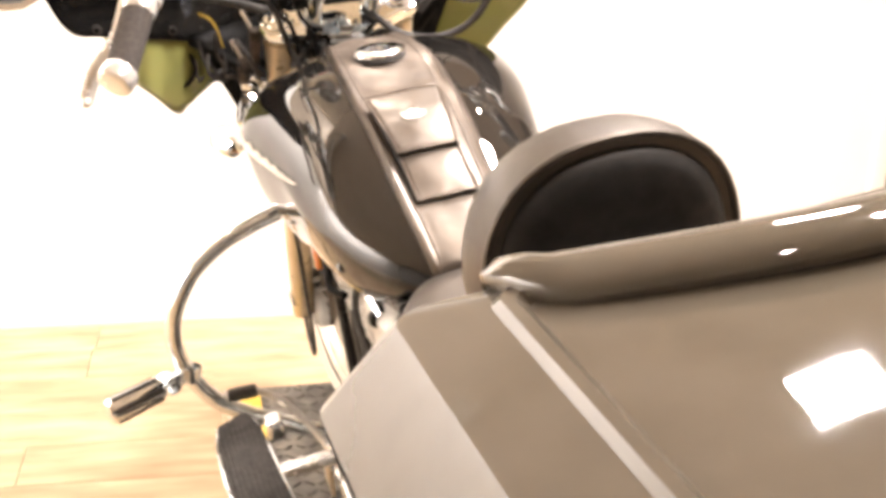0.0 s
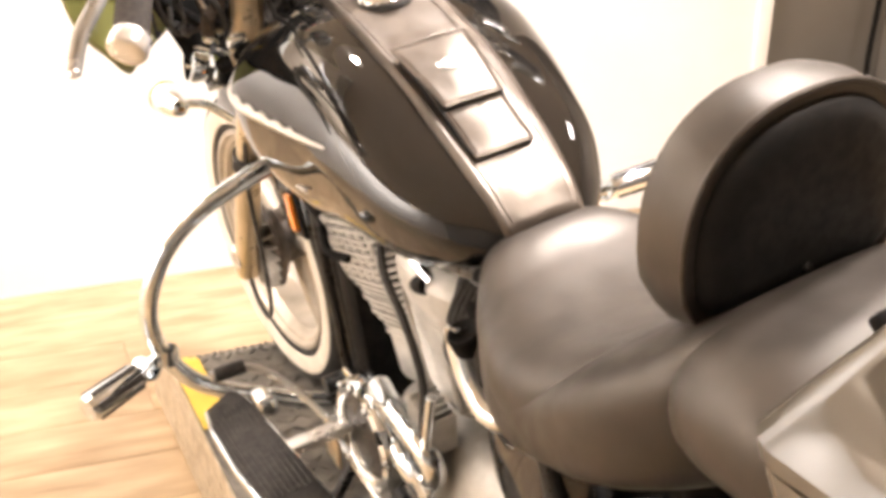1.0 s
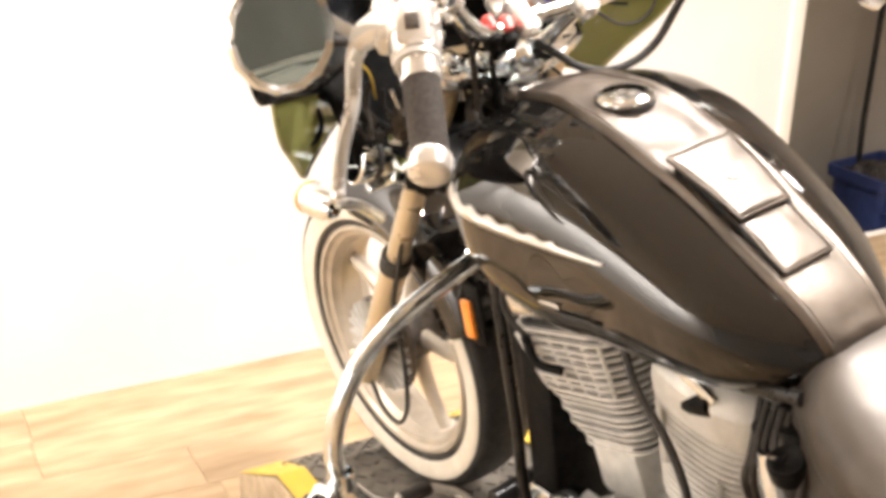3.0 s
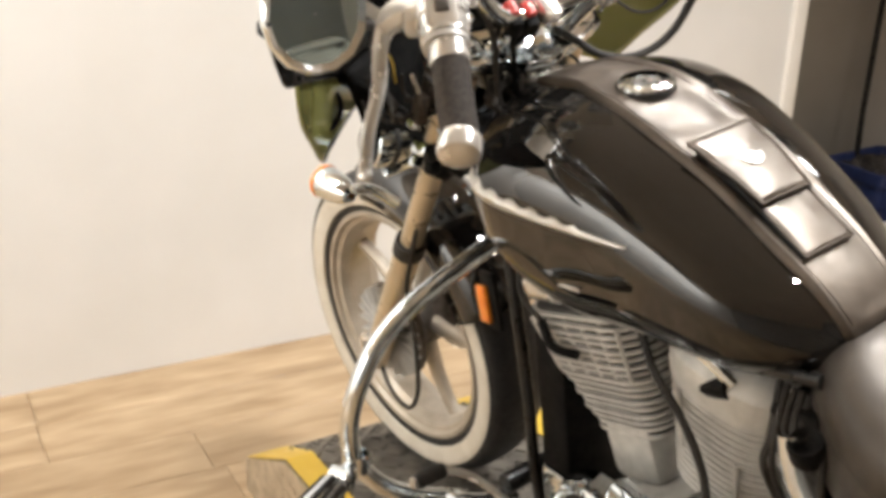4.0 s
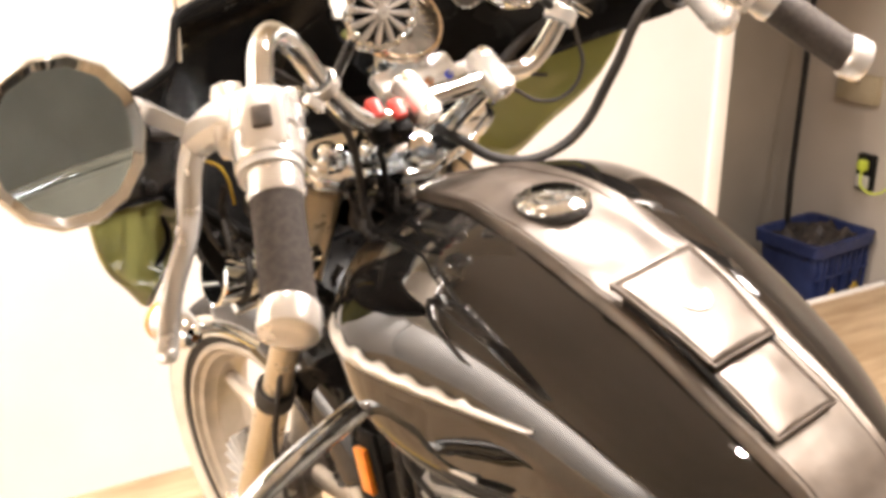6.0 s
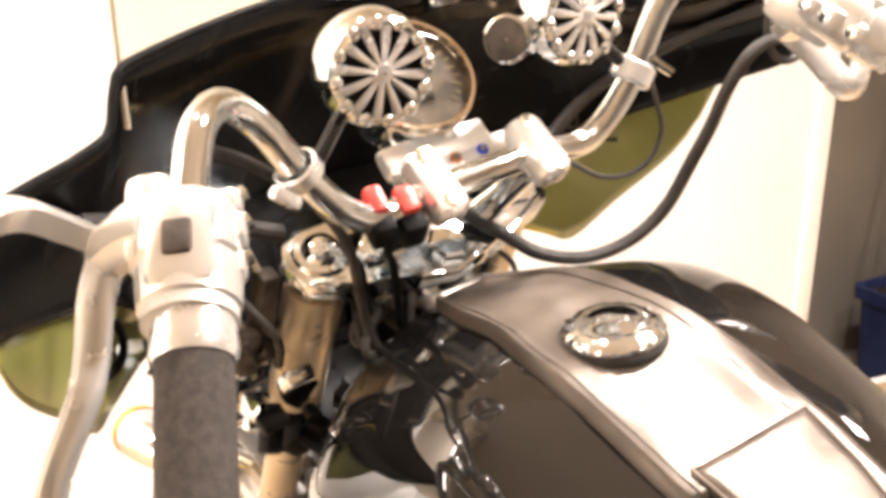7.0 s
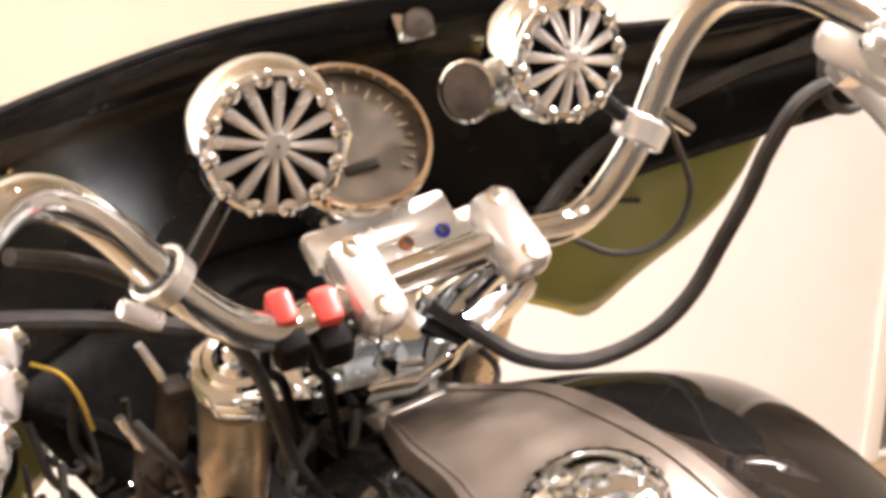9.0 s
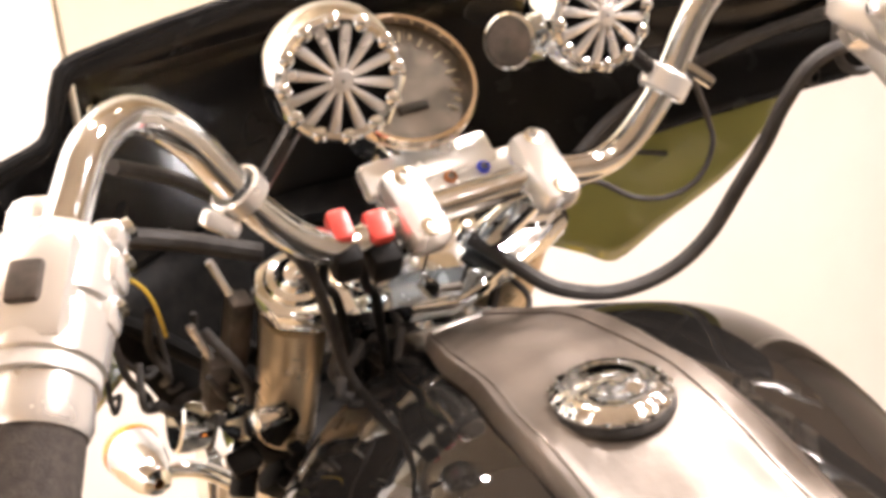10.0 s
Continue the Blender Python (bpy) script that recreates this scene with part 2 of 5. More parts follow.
def slab(outline, normal, thick, bevel=0.0, bm=None):
    """A plate: an outline of points pushed along the normal."""
    bm = bm or bmesh.new()
    tmp = bmesh.new()
    nrm = Vector(normal).normalized() * thick
    a = [tmp.verts.new(Vector(p)) for p in outline]
    b = [tmp.verts.new(Vector(p) + nrm) for p in outline]
    tmp.faces.new(a[::-1])
    tmp.faces.new(b)
    for i in range(len(a)):
        j = (i + 1) % len(a)
        tmp.faces.new((a[i], a[j], b[j], b[i]))
    if bevel:
        bmesh.ops.bevel(tmp, geom=tmp.edges, offset=bevel, segments=2, affect="EDGES", profile=0.5)
    merge(bm, tmp)
    return bm


def lerp_rows(rows, x):
    """Smooth interpolation of rows whose first number rises."""
    if x <= rows[0][0]:
        return rows[0][1:]
    if x >= rows[-1][0]:
        return rows[-1][1:]
    i = max(k for k in range(len(rows) - 1) if rows[k][0] <= x)
    r0, r1, r2, r3 = rows[max(i - 1, 0)], rows[i], rows[i + 1], rows[min(i + 2, len(rows) - 1)]
    h = r2[0] - r1[0]
    t = (x - r1[0]) / h
    out = []
    for k in range(1, len(r1)):
        m1 = (r2[k] - r0[k]) / (r2[0] - r0[0]) * h
        m2 = (r3[k] - r1[k]) / (r3[0] - r1[0]) * h
        out.append((2 * t ** 3 - 3 * t * t + 1) * r1[k] + (t ** 3 - 2 * t * t + t) * m1 + (-2 * t ** 3 + 3 * t * t) * r2[k] + (t ** 3 - t * t) * m2)
    return out


# ---- the room ----
WALL_Y, END_X, RIGHT_X, LEFT_X, BACK_Y = 1.706, 1.948, 2.95, -5.4, -4.2


def structure(name, bm, mat, label, parent=None):
    return tagged(part(name, bm, mat, parent), label, name.split("_")[0], kind="structure")


structure("wall_north", block(((LEFT_X + END_X - 0.06) / 2, WALL_Y + 0.075, 1.26), (END_X - 0.06 - LEFT_X, 0.15, 2.98), 0.0), WALL, "white painted wall behind the motorcycle")
structure("trim", block((END_X - 0.03, WALL_Y + 0.07, 1.26), (0.056, 0.168, 2.98), 0.004), TRIM, "white corner trim at the end of the wall")
structure("wall_east", block((RIGHT_X + 0.075, (2.3 + BACK_Y) / 2, 1.26), (0.15, 2.3 - BACK_Y, 2.98), 0.0), WALL_EAST, "tan painted wall with an outlet")
structure("wall_alcove", block((2.1, 2.375, 1.26), (1.85, 0.15, 2.98), 0.0), WALL_EAST_SHADE, "tan wall at the back of the alcove, shade in its paint")
structure("wall_alcove_side", block((1.25, 2.05, 1.26), (0.1, 0.5, 2.98), 0.0), WALL_EAST_SHADE, "short tan side wall of the alcove, shade in its paint")
structure("wall_west", block((LEFT_X - 0.075, (WALL_Y + BACK_Y) / 2, 1.37), (0.15, WALL_Y - BACK_Y + 0.3, 2.76), 0.0), WALL, "white painted side wall")
structure("wall_south", block(((LEFT_X + RIGHT_X) / 2, BACK_Y - 0.075, 1.37), (RIGHT_X - LEFT_X, 0.15, 2.76), 0.0), WALL_GREY, "unseen back wall, dark grey to darken the reflections")
structure("ceiling", block(((LEFT_X + RIGHT_X) / 2, -0.9, CEIL + 0.06), (RIGHT_X - LEFT_X + 0.3, 6.9, 0.12), 0.0), CEILING, "plain matt ceiling")
structure("floor_alcove", block((2.1, 2.0, -0.27), (1.9, 0.62, 0.1), 0.0), CONCRETE, "lower concrete floor of the alcove")
structure("threshold", block(((END_X + RIGHT_X) / 2 - 0.04, WALL_Y + 0.012, -0.10), (RIGHT_X - END_X - 0.08, 0.022, 0.214), 0.004), TRIM, "white strip along the edge of the raised floor")
floor = structure("floor", block(((LEFT_X + RIGHT_X) / 2, (WALL_Y + BACK_Y) / 2, -0.035), (RIGHT_X - LEFT_X, WALL_Y - BACK_Y, 0.05), 0.0), CONCRETE, "light oak laminate floor of long planks")


# ---- things in the room ----
def lamp_fixtures():
    for x, y, _ in BULBS:
        base = lathe([(0, 0.001), (0, 0.058), (-0.012, 0.058), (-0.016, 0.052), (-0.012, 0.042), (-0.010, 0.001)], (0, 0, 0), (0, 0, 1), 36)
        ob = tagged(part("ceiling_downlight", base, TRIM), "round white ceiling downlight with a thin rim", "ceiling light", "ceiling downlights")
        ob.location = (x, y, CEIL - 0.002)
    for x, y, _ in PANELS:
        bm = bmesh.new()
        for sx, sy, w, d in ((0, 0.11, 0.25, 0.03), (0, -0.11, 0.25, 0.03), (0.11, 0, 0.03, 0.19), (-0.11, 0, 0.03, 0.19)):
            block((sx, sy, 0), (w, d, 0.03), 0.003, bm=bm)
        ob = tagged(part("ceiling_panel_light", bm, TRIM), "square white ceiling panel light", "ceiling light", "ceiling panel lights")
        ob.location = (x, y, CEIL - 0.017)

    # Housings added for the two unseen fill lamps.
    bm = slab([(0.03, -1.32, 0.0), (-0.06, -1.32, 0.0), (-0.06, -1.32, -0.02), (0.0, -1.32, -0.03), (0.05, -1.32, -0.26), (0.03, -1.32, -0.28)][::-1], (0, 1, 0), 2.64)
    ob = tagged(part("fill_lamp_housing", bm, TRIM), "long white housing added for the unseen fill lamp on the side wall", "ceiling light")
    ob.location = (WEST_FILL[0] + 0.09, WEST_FILL[1], CEIL - 0.003)
    bm = slab([(-1.62, -0.03, 0.0), (-1.62, 0.06, 0.0), (-1.62, 0.06, -0.02), (-1.62, 0.0, -0.03), (-1.62, -0.06, -0.26), (-1.62, -0.04, -0.28)], (1, 0, 0), 3.24)
    ob = tagged(part("fill_lamp_housing", bm, TRIM), "long white housing added for the unseen fill lamp on the wall behind the motorcycle", "ceiling light")
    ob.location = (NORTH_FILL[0], NORTH_FILL[1] - 0.09, CEIL - 0.003)


lamp_fixtures()


def recycling_bin():
    root = tagged(new("recycling_bin"), "blue plastic recycling bin full of dark rubbish", "bin")
    root.matrix_basis = pose(2.747, 1.97, -0.22, 0, 0, 6)
    w, d, h, t = 0.170, 0.14, 0.375, 0.012
    bm = bmesh.new()

    def rect(a, b, z, r=0.035):
        out = []
        for cx, cy, s in ((a - r, b - r, 0), (-a + r, b - r, 90), (-a + r, -b + r, 180), (a - r, -b + r, 270)):
            out += [(cx + r * math.cos(radians(s + k * 22.5)), cy + r * math.sin(radians(s + k * 22.5)), z) for k in range(5)]
        return out
    rings(bm, [rect(w * 0.86, d * 0.86, 0), rect(w * 0.97, d * 0.97, h - 0.05), rect(w + 0.012, d + 0.012, h - 0.045), rect(w + 0.014, d + 0.014, h),
               rect(w - 0.006, d - 0.006, h), rect(w * 0.86 - t, d * 0.86 - t, 0.02)])
    tub = part("tub", bm, BIN, root)
    for k in range(9):
        x = -w * 0.80 + k * w * 0.20
        part("rib", tube([(x * 0.95, -d * 0.90, 0.03), (x * 1.0 + 0.006 * (-1) ** k, -d * 0.955, 0.17), (x * 1.06, -d * 0.985, h - 0.055)], 0.0075, 8), BIN, tub)
    for z in (0.11, 0.24):
        part("band", tube([(-w * 0.93, -d * (0.88 + z * 0.3), z), (0, -d * (0.895 + z * 0.3), z), (w * 0.93, -d * (0.88 + z * 0.3), z)], 0.007, 8), BIN, tub)
    rows = []
    for i in range(13):
        row = []
        for k in range(15):
            x, y = (w - 0.02) * (k / 7 - 1), (d - 0.02) * (i / 6 - 1)
            row.append((x, y, h - 0.03 + 0.045 * noise.noise((x * 14, y * 14, 3.1)) + 0.03 * noise.noise((x * 40, y * 40, 7.7)) + 0.03 * (1 - (x / w) ** 2) * (1 - (y / d) ** 2)))
        rows.append(row)
    heap = part("rubbish", rings(bmesh.new(), rows, closed=False, caps=False), RUBBISH, root, "dark crumpled rubbish heaped over the rim", sharp=20)
    heap.modifiers.new("thick", "SOLIDIFY").thickness = 0.05
    for sx in (-0.085, 0.055):
        part("sticker", slab([(sx, -0.134, 0.10), (sx + 0.06, -0.134, 0.10), (sx + 0.06, -0.138, 0.16), (sx + 0.03, -0.139, 0.19), (sx, -0.138, 0.16)], (0, -1, 0), 0.006), YELLOW, root, "yellow patch on the side")


recycling_bin()


def broom():
    root = tagged(new("broom"), "broom with a black handle leaning in the corner", "broom")
    root.matrix_basis = pose(2.775, 2.12, -0.2)
    part("handle", tube([(-0.0425, -0.0205, 0.31), (-0.030, 0, 0.52), (0.155, 0.15, 1.72)], 0.012, curve=False), FRAME_BLACK, root)
    part("sleeve", tube([(-0.055, -0.04, 0.10), (-0.042, -0.02, 0.33)], 0.0135, curve=False), YELLOW, root, "yellow lower end of the handle")
    bm = bmesh.new()
    for k in range(24):
        x = -0.12 + 0.01 * k
        tube([(x - 0.02, -0.04, 0.1), (x * 1.2 - 0.02, -0.045, 0.0)], 0.006, 6, bm=bm, curve=False)
    part("bristles", bm, RUBBISH, root)


broom()


def wall_fittings():
    x = RIGHT_X
    box = tagged(part("wall_outlet", block((0, 0, 0), (0.03, 0.075, 0.140), 0.006), PLASTIC), "small black outlet box on the tan wall", "outlet")
    box.location = (x - 0.015, 1.927, 0.368)
    part("socket", block((-0.018, 0.0, -0.035), (0.008, 0.06, 0.05), 0.004), CAST, box, "grey socket face")
    part("plug", block((-0.025, 0.0, 0.03), (0.03, 0.035, 0.04), 0.006), LIME, box, "lime green plug")
    cord = tube([(x - 0.04, 1.927, 0.395), (x - 0.07, 1.90, 0.33), (x - 0.06, 1.84, 0.31), (x - 0.04, 1.78, 0.36), (x - 0.03, 1.72, 0.46), (x - 0.02, 1.66, 0.62), (x - 0.02, 1.5, 0.8)], 0.0045, 8)
    tagged(part("extension_cord", cord, LIME), "lime green cord plugged into the outlet", "cord")
    ob = tagged(part("wall_box", block((0, 0, 0), (0.035, 0.19, 0.11), 0.006), BEIGE), "beige control box on the tan wall", "control box")
    ob.location = (x - 0.0175, 2.01, 0.68)
    part("window", block((-0.018, 0.03, 0.03), (0.006, 0.09, 0.022), 0.002), PLASTIC, ob, "dark display slot")
    ob = tagged(part("wall_plate", block((0, 0, 0), (0.012, 0.11, 0.11), 0.004), CREAM), "cream blank plate on the tan wall", "wall plate")
    ob.location = (x - 0.006, 1.74, 0.37)


wall_fittings()


def lift():
    """Motorcycle lift: diamond-plate deck with a sloping nose, yellow edges and checkered sides."""
    root = tagged(new("motorcycle_lift"), "low black diamond-plate motorcycle lift with yellow painted edges", "lift")
    root.matrix_basis = pose(0.097, 0.02, 0, 0, 0, 3.8)
    w, top, y0, y1, nose = 0.31, 0.200, -2.05, 0.80, 1.02
    prof = [(y0, 0.0), (y0, top), (y1, top), (nose, 0.085), (nose, 0.0)]
    part("deck", slab([(-w, y, z) for y, z in prof], (1, 0, 0), 2 * w, 0.003), DIAMOND, root)
    bm = bmesh.new()
    k = 0
    for iy in range(26):
        for ix in range(17):
            x, y = -w + 0.075 + ix * 0.029, -0.05 + iy * 0.04
            z = top if y < y1 else top + (y - y1) * (0.085 - top) / (nose - y1)
            if y > nose - 0.02:
                continue
            slope = 0 if y < y1 else math.atan2(0.085 - top, nose - y1)
            block((x, y, z + 0.0005), (0.024, 0.007, 0.006), 0.0, Euler((slope, 0, radians(45 if (ix + iy) % 2 else -45))).to_matrix(), bm)
    tagged(part("diamond_tread", bm, DIAMOND, root), kind="stuff")
    for s in (-1, 1):
        x0 = s * w
        strip = [(x0, y1 - 0.30, top + 0.003), (x0, y1, top + 0.003), (x0, nose - 0.003, 0.088), (x0 - s * 0.10, nose - 0.003, 0.088), (x0 - s * 0.065, y1, top + 0.003), (x0 - s * 0.06, y1 - 0.30, top + 0.003)]
        bm = bmesh.new()
        for q in ((0, 1, 4, 5), (1, 2, 3, 4)):
            slab([strip[i] for i in q], (0, 0, 1), 0.003, bm=bm)
        part("edge_stripe", bm, YELLOW, root, "yellow painted edge")
        side = [(x0 + s * 0.0005, y, z * 0.985) for y, z in prof]
        part("side_plate", slab(side, (s, 0, 0), 0.004), CHECKER, root, "checkered aluminium side")
        bm = bmesh.new()
        for iy in range(60):
            for iz in range(5):
                y, z = y0 + 1.2 + iy * 0.028, 0.02 + iz * 0.034
                lim = top if y < y1 else top + (y - y1) * (0.085 - top) / (nose - y1)
                if z < lim - 0.02 and y < nose - 0.02:
                    block((x0 + s * 0.0055, y, z), (0.003, 0.02, 0.005), 0.0, Euler((radians(45 if (iy + iz) % 2 else -45), 0, 0)).to_matrix(), bm)
        tagged(part("side_tread", bm, CHECKER, root), kind="stuff")


lift()

# ---- the motorcycle, in its own frame: y forwards, leaning on its stand ----
bike = tagged(new("motorcycle"), "black touring cruiser motorcycle with chrome trim leaning on its lift", "motorcycle")
bike.matrix_basis = pose(0.1613, 0.0227, 0.2078, 0, -9, 8)

# rows: y, half width, top, height of the widest line, bottom
TANK = [(-0.425, 0.055, 0.815, 0.788, 0.765), (-0.378, 0.103, 0.857, 0.800, 0.752), (-0.297, 0.150, 0.905, 0.832, 0.720), (-0.196, 0.182, 0.958, 0.858, 0.712),
        (-0.10, 0.204, 0.993, 0.888, 0.698), (0.0, 0.226, 1.020, 0.902, 0.688), (0.10, 0.235, 1.024, 0.902, 0.720), (0.168, 0.200, 1.006, 0.897, 0.762), (0.222, 0.128, 0.988, 0.918, 0.810), (0.258, 0.070, 0.965, 0.920, 0.860)]


def tail(y):
    """How much fuller the tail is on the stand side."""
    t = min(1.0, max(0.0, (-0.02 - y) / 0.40))
    return 1 + 0.20 * t * t * (3 - 2 * t)


def shoulder(y):
    """Roundness of the stand side's upper half: full at the back, sloping at the front."""
    t = min(1.0, max(0.0, (y + 0.01) / 0.13))
    t = t * t * (3 - 2 * t)
    return 4.2 - 2.25 * t, 1.45 + 0.65 * t


def tank_top(x, y):
    w, top, mid, _ = lerp_rows(TANK, y)
    e, f = shoulder(y)
    q = min(abs(x) / (w * 1.08 if x > 0 else w * tail(y)), 0.999)
    return mid + (top - mid) * ((1 - q ** 2.35) ** (1 / 2.1) if x > 0 else (1 - q ** e) ** (1 / f))


def tank_side(y, z):
    w, top, mid, bot = lerp_rows(TANK, y)
    w *= tail(y)
    if z >= mid:
        q = min((z - mid) / (top - mid), 0.999)
        e, f = shoulder(y)
        return w * (1 - q ** f) ** (1 / e)
    q = min((mid - z) / (mid - bot), 0.999)
    return w * (1 - 0.10 * q - 0.40 * q ** 4)


def fuel_tank():
    rows = []
    for i in range(49):
        y = -0.425 + 0.683 * i / 48
        w, top, mid, bot = lerp_rows(TANK, y)
        e, f = shoulder(y)
        row = []
        for k in range(56):
            a = 2 * math.pi * k / 56
            c, s = math.cos(a), math.sin(a)
            if s >= 0:
                row.append((w * math.copysign(abs(c) ** (2 / (2.35 if c > 0 else e)), c) * (1.08 if c > 0 else tail(y)), y, mid + (top - mid) * s ** (2 / (2.1 if c > 0 else f))))
            else:
                flat = 1 - 0.10 * -s - 0.40 * s ** 4 if abs(c) > 0.12 else 0.5 * abs(c) / 0.12
                row.append((w * math.copysign(min(flat, 1), c) * (1.08 if c > 0 else tail(y)), y, mid + (mid - bot) * s))
        rows.append(row)
    tank = part("fuel_tank", rings(bmesh.new(), rows), PAINT, bike, "glossy black teardrop fuel tank", sharp=60)

    # leather bib along the top
    bm = bmesh.new()
    half = [(-0.425, 0.060), (-0.39, 0.068), (-0.33, 0.074), (-0.2, 0.076), (-0.05, 0.078), (0.05, 0.072), (0.13, 0.060), (0.19, 0.042), (0.222, 0.024)]
    rows_top, n = [], 17
    for i in range(56):
        y = -0.425 + 0.647 * i / 55
        h = lerp_rows(half, y)[0]
        row = []
        for k in range(n):
            wave = 0.0035 * noise.noise((y * 16, 5.0 if k < n / 2 else 9.0, 0.4)) * (1.6 if y > -0.06 else 0.5)
            u = 2 * k / (n - 1) - 1
            x = (h + wave) * u * (1 + 0.16 * max(0, u) * min(1, max(0, (y + 0.35) / 0.2))) - 0.004
            edge = min(k, n - 1 - k)
            lift_up = 0.006 + (0.0035 if edge == 1 else 0.0) + (-0.0045 if edge == 0 else 0)
            ripple = 0.0016 * noise.noise((x * 22, y * 22, 1.3)) + 0.0080 * noise.noise((x * 18 + y * 9, y * 12, 4.2)) * (1 if -0.14 < y < 0.16 and edge > 1 and math.hypot(x, y) > 0.05 else 0.25)
            row.append((x, y, tank_top(x, y) + lift_up + ripple))
        rows_top.append(row)
    rings(bm, rows_top, closed=False, caps=False)
    bib = part("tank_bib", bm, LEATHER, tank, "black leather tank bib with stitched edges")
    md = bib.modifiers.new("thick", "SOLIDIFY")
    md.thickness, md.offset = 0.005, -1

    for k in (2, n - 3):
        part("seam", tube([(p[k][0], p[k][1], p[k][2] + 0.0004) for p in rows_top[1:-1]], 0.0015, 6, curve=False), LEATHER, tank)

    def patch(x0, x1, y0, y1, up, thick, name, label, flare=0.0, belly=0.004):
        b = bmesh.new()
        rows_p, m = [], 14
        for i in range(m):
            v = i / (m - 1)
            y = y0 + (y1 - y0) * v
            row = []
            for k in range(m):
                u = k / (m - 1)
                x = (x0 - flare * v) + (x1 + flare * v - x0 + flare * v) * u
                z = tank_top(x, y) + up + belly * math.sin(math.pi * u) * math.sin(math.pi * v) + 0.0015 * noise.noise((x * 30, y * 30, up * 900))
                row.append((x, y, z))
            rows_p.append(row)
        rings(b, rows_p, closed=False, caps=False)
        ob = part(name, b, LEATHER, tank, label)
        m2 = ob.modifiers.new("thick", "SOLIDIFY")
        m2.thickness, m2.offset = thick, -1
        b = bmesh.new()
        loop = [rows_p[0][k] for k in range(m)] + [rows_p[i][-1] for i in range(1, m)] + [rows_p[-1][k] for k in range(m - 2, -1, -1)] + [rows_p[i][0] for i in range(m - 2, -1, -1)]
        tube(loop, 0.0020, 6, bm=b, curve=False)
        part("piping", b, LEATHER, tank)
    patch(-0.053, 0.036, -0.340, -0.262, 0.016, 0.010, "pocket", "leather pocket on the bib")
    patch(-0.054, 0.036, -0.268, -0.150, 0.026, 0.007, "pocket_flap", "leather pocket flap with a concho", flare=0.014)
    # Black pocket sides: the deep shadow under the flap is in their colour.
    for x0, x1 in ((-0.056, -0.062), (0.037, 0.042)):
        ys = [-0.335 + 0.175 * k / 12 for k in range(13)]
        wall = [[(x0 + (x1 - x0) * (y + 0.335) / 0.175, y, tank_top(x0, y) + 0.004) for y in ys], [(x0 + (x1 - x0) * (y + 0.335) / 0.175, y, tank_top(x0, y) + 0.015 + 0.006 * (y > -0.27)) for y in ys]]
        side = part("pocket_side_shade", rings(bmesh.new(), wall, closed=False, caps=False), VINYL_BACK, tank, "pocket side, black for the shadow under the flap")
        side.modifiers.new("thick", "SOLIDIFY").thickness = 0.005
    zc = tank_top(-0.009, -0.205) + 0.028
    part("concho", lathe([(-0.002, 0.019), (0.001, 0.019), (0.002, 0.016), (0.0012, 0.012), (0.0028, 0.009), (0.0036, 0.001)], (-0.009, -0.205, zc), (0, -0.22, 1), 24), SATIN, tank, "round silver concho")

    # filler cap
    zt = tank_top(0, 0) + 0.003
    part("filler_ring", lathe([(-0.004, 0.0436), (0.001, 0.0436), (0.0022, 0.0428), (0.0026, 0.040)], (0, 0, zt), (0, 0.03, 1), 40), RUBBER, tank, "black rubber ring round the filler cap")
    rows = []
    for h, rad, lobe in ((0, 0.040, 0), (0.002, 0.0424, 0.5), (0.007, 0.0422, 1), (0.0125, 0.039, 1), (0.0165, 0.033, 0.4), (0.0178, 0.029, 0), (0.0172, 0.027, 0), (0.0205, 0.018, 0), (0.0222, 0.008, 0), (0.0225, 0.0005, 0)):
        rows.append([((rad + 0.0009 * lobe * math.cos(18 * a)) * math.cos(a), (rad + 0.0009 * lobe * math.cos(18 * a)) * math.sin(a), zt + 0.004 + 0.62 * h) for a in [2 * math.pi * k / 144 for k in range(144)]])
    cap = rings(bmesh.new(), rows, caps=False)
    part("filler_cap", cap, CHROME, tank, "fluted chrome filler cap")

    # wing badges
    for s in (-1, 1):
        bm = bmesh.new()
        lo, hi = [], []
        for i in range(34):
            v = i / 33
            y = 0.150 - 0.312 * v
            zc = 0.914 - 0.017 * v - 0.006 * math.sin(math.pi * v)
            wid = 0.0095 * (1 - v) ** 0.7 + 0.0015
            feather = 0.007 * (i % 4 < 2) * (1 - 0.6 * v) if 0.05 < v < 0.74 else 0
            lo.append((s * (tank_side(y, zc - wid) + 0.002), y, zc - wid))
            hi.append((s * (tank_side(y, zc + wid + feather) + 0.002), y, zc + wid + feather))
        rings(bm, [lo, [((a[0] + b[0]) / 2 + s * 0.004, a[1], (a[2] + b[2]) / 2) for a, b in zip(lo, hi)], hi], closed=False, caps=False)
        ob = part("badge", bm, BADGE, tank, "silver wing-shaped badge")
        ob.modifiers.new("thick", "SOLIDIFY").thickness = 0.004
        # small scripted mark below, as a plain bar
        part("mark", block((s * (tank_side(-0.05, 0.795) + 0.001), -0.05, 0.795), (0.003, 0.045, 0.006), 0.001, Euler((radians(-8), 0, 0)).to_matrix()), CAST, tank)
    # rear bracket and front mount of the tank
    part("tank_mount", block((0.0, 0.232, 0.985), (0.075, 0.05, 0.016), 0.005, Euler((radians(-18), 0, 0)).to_matrix()), SATIN, tank, "bracket at the front of the tank")
    for s in (-1, 1):
        part("bolt", lathe([(0, 0.008), (0.006, 0.008), (0.008, 0.005)], (s * 0.02, 0.236, 0.992), (0, 0.2, 1), 12), CHROME, tank)


fuel_tank()


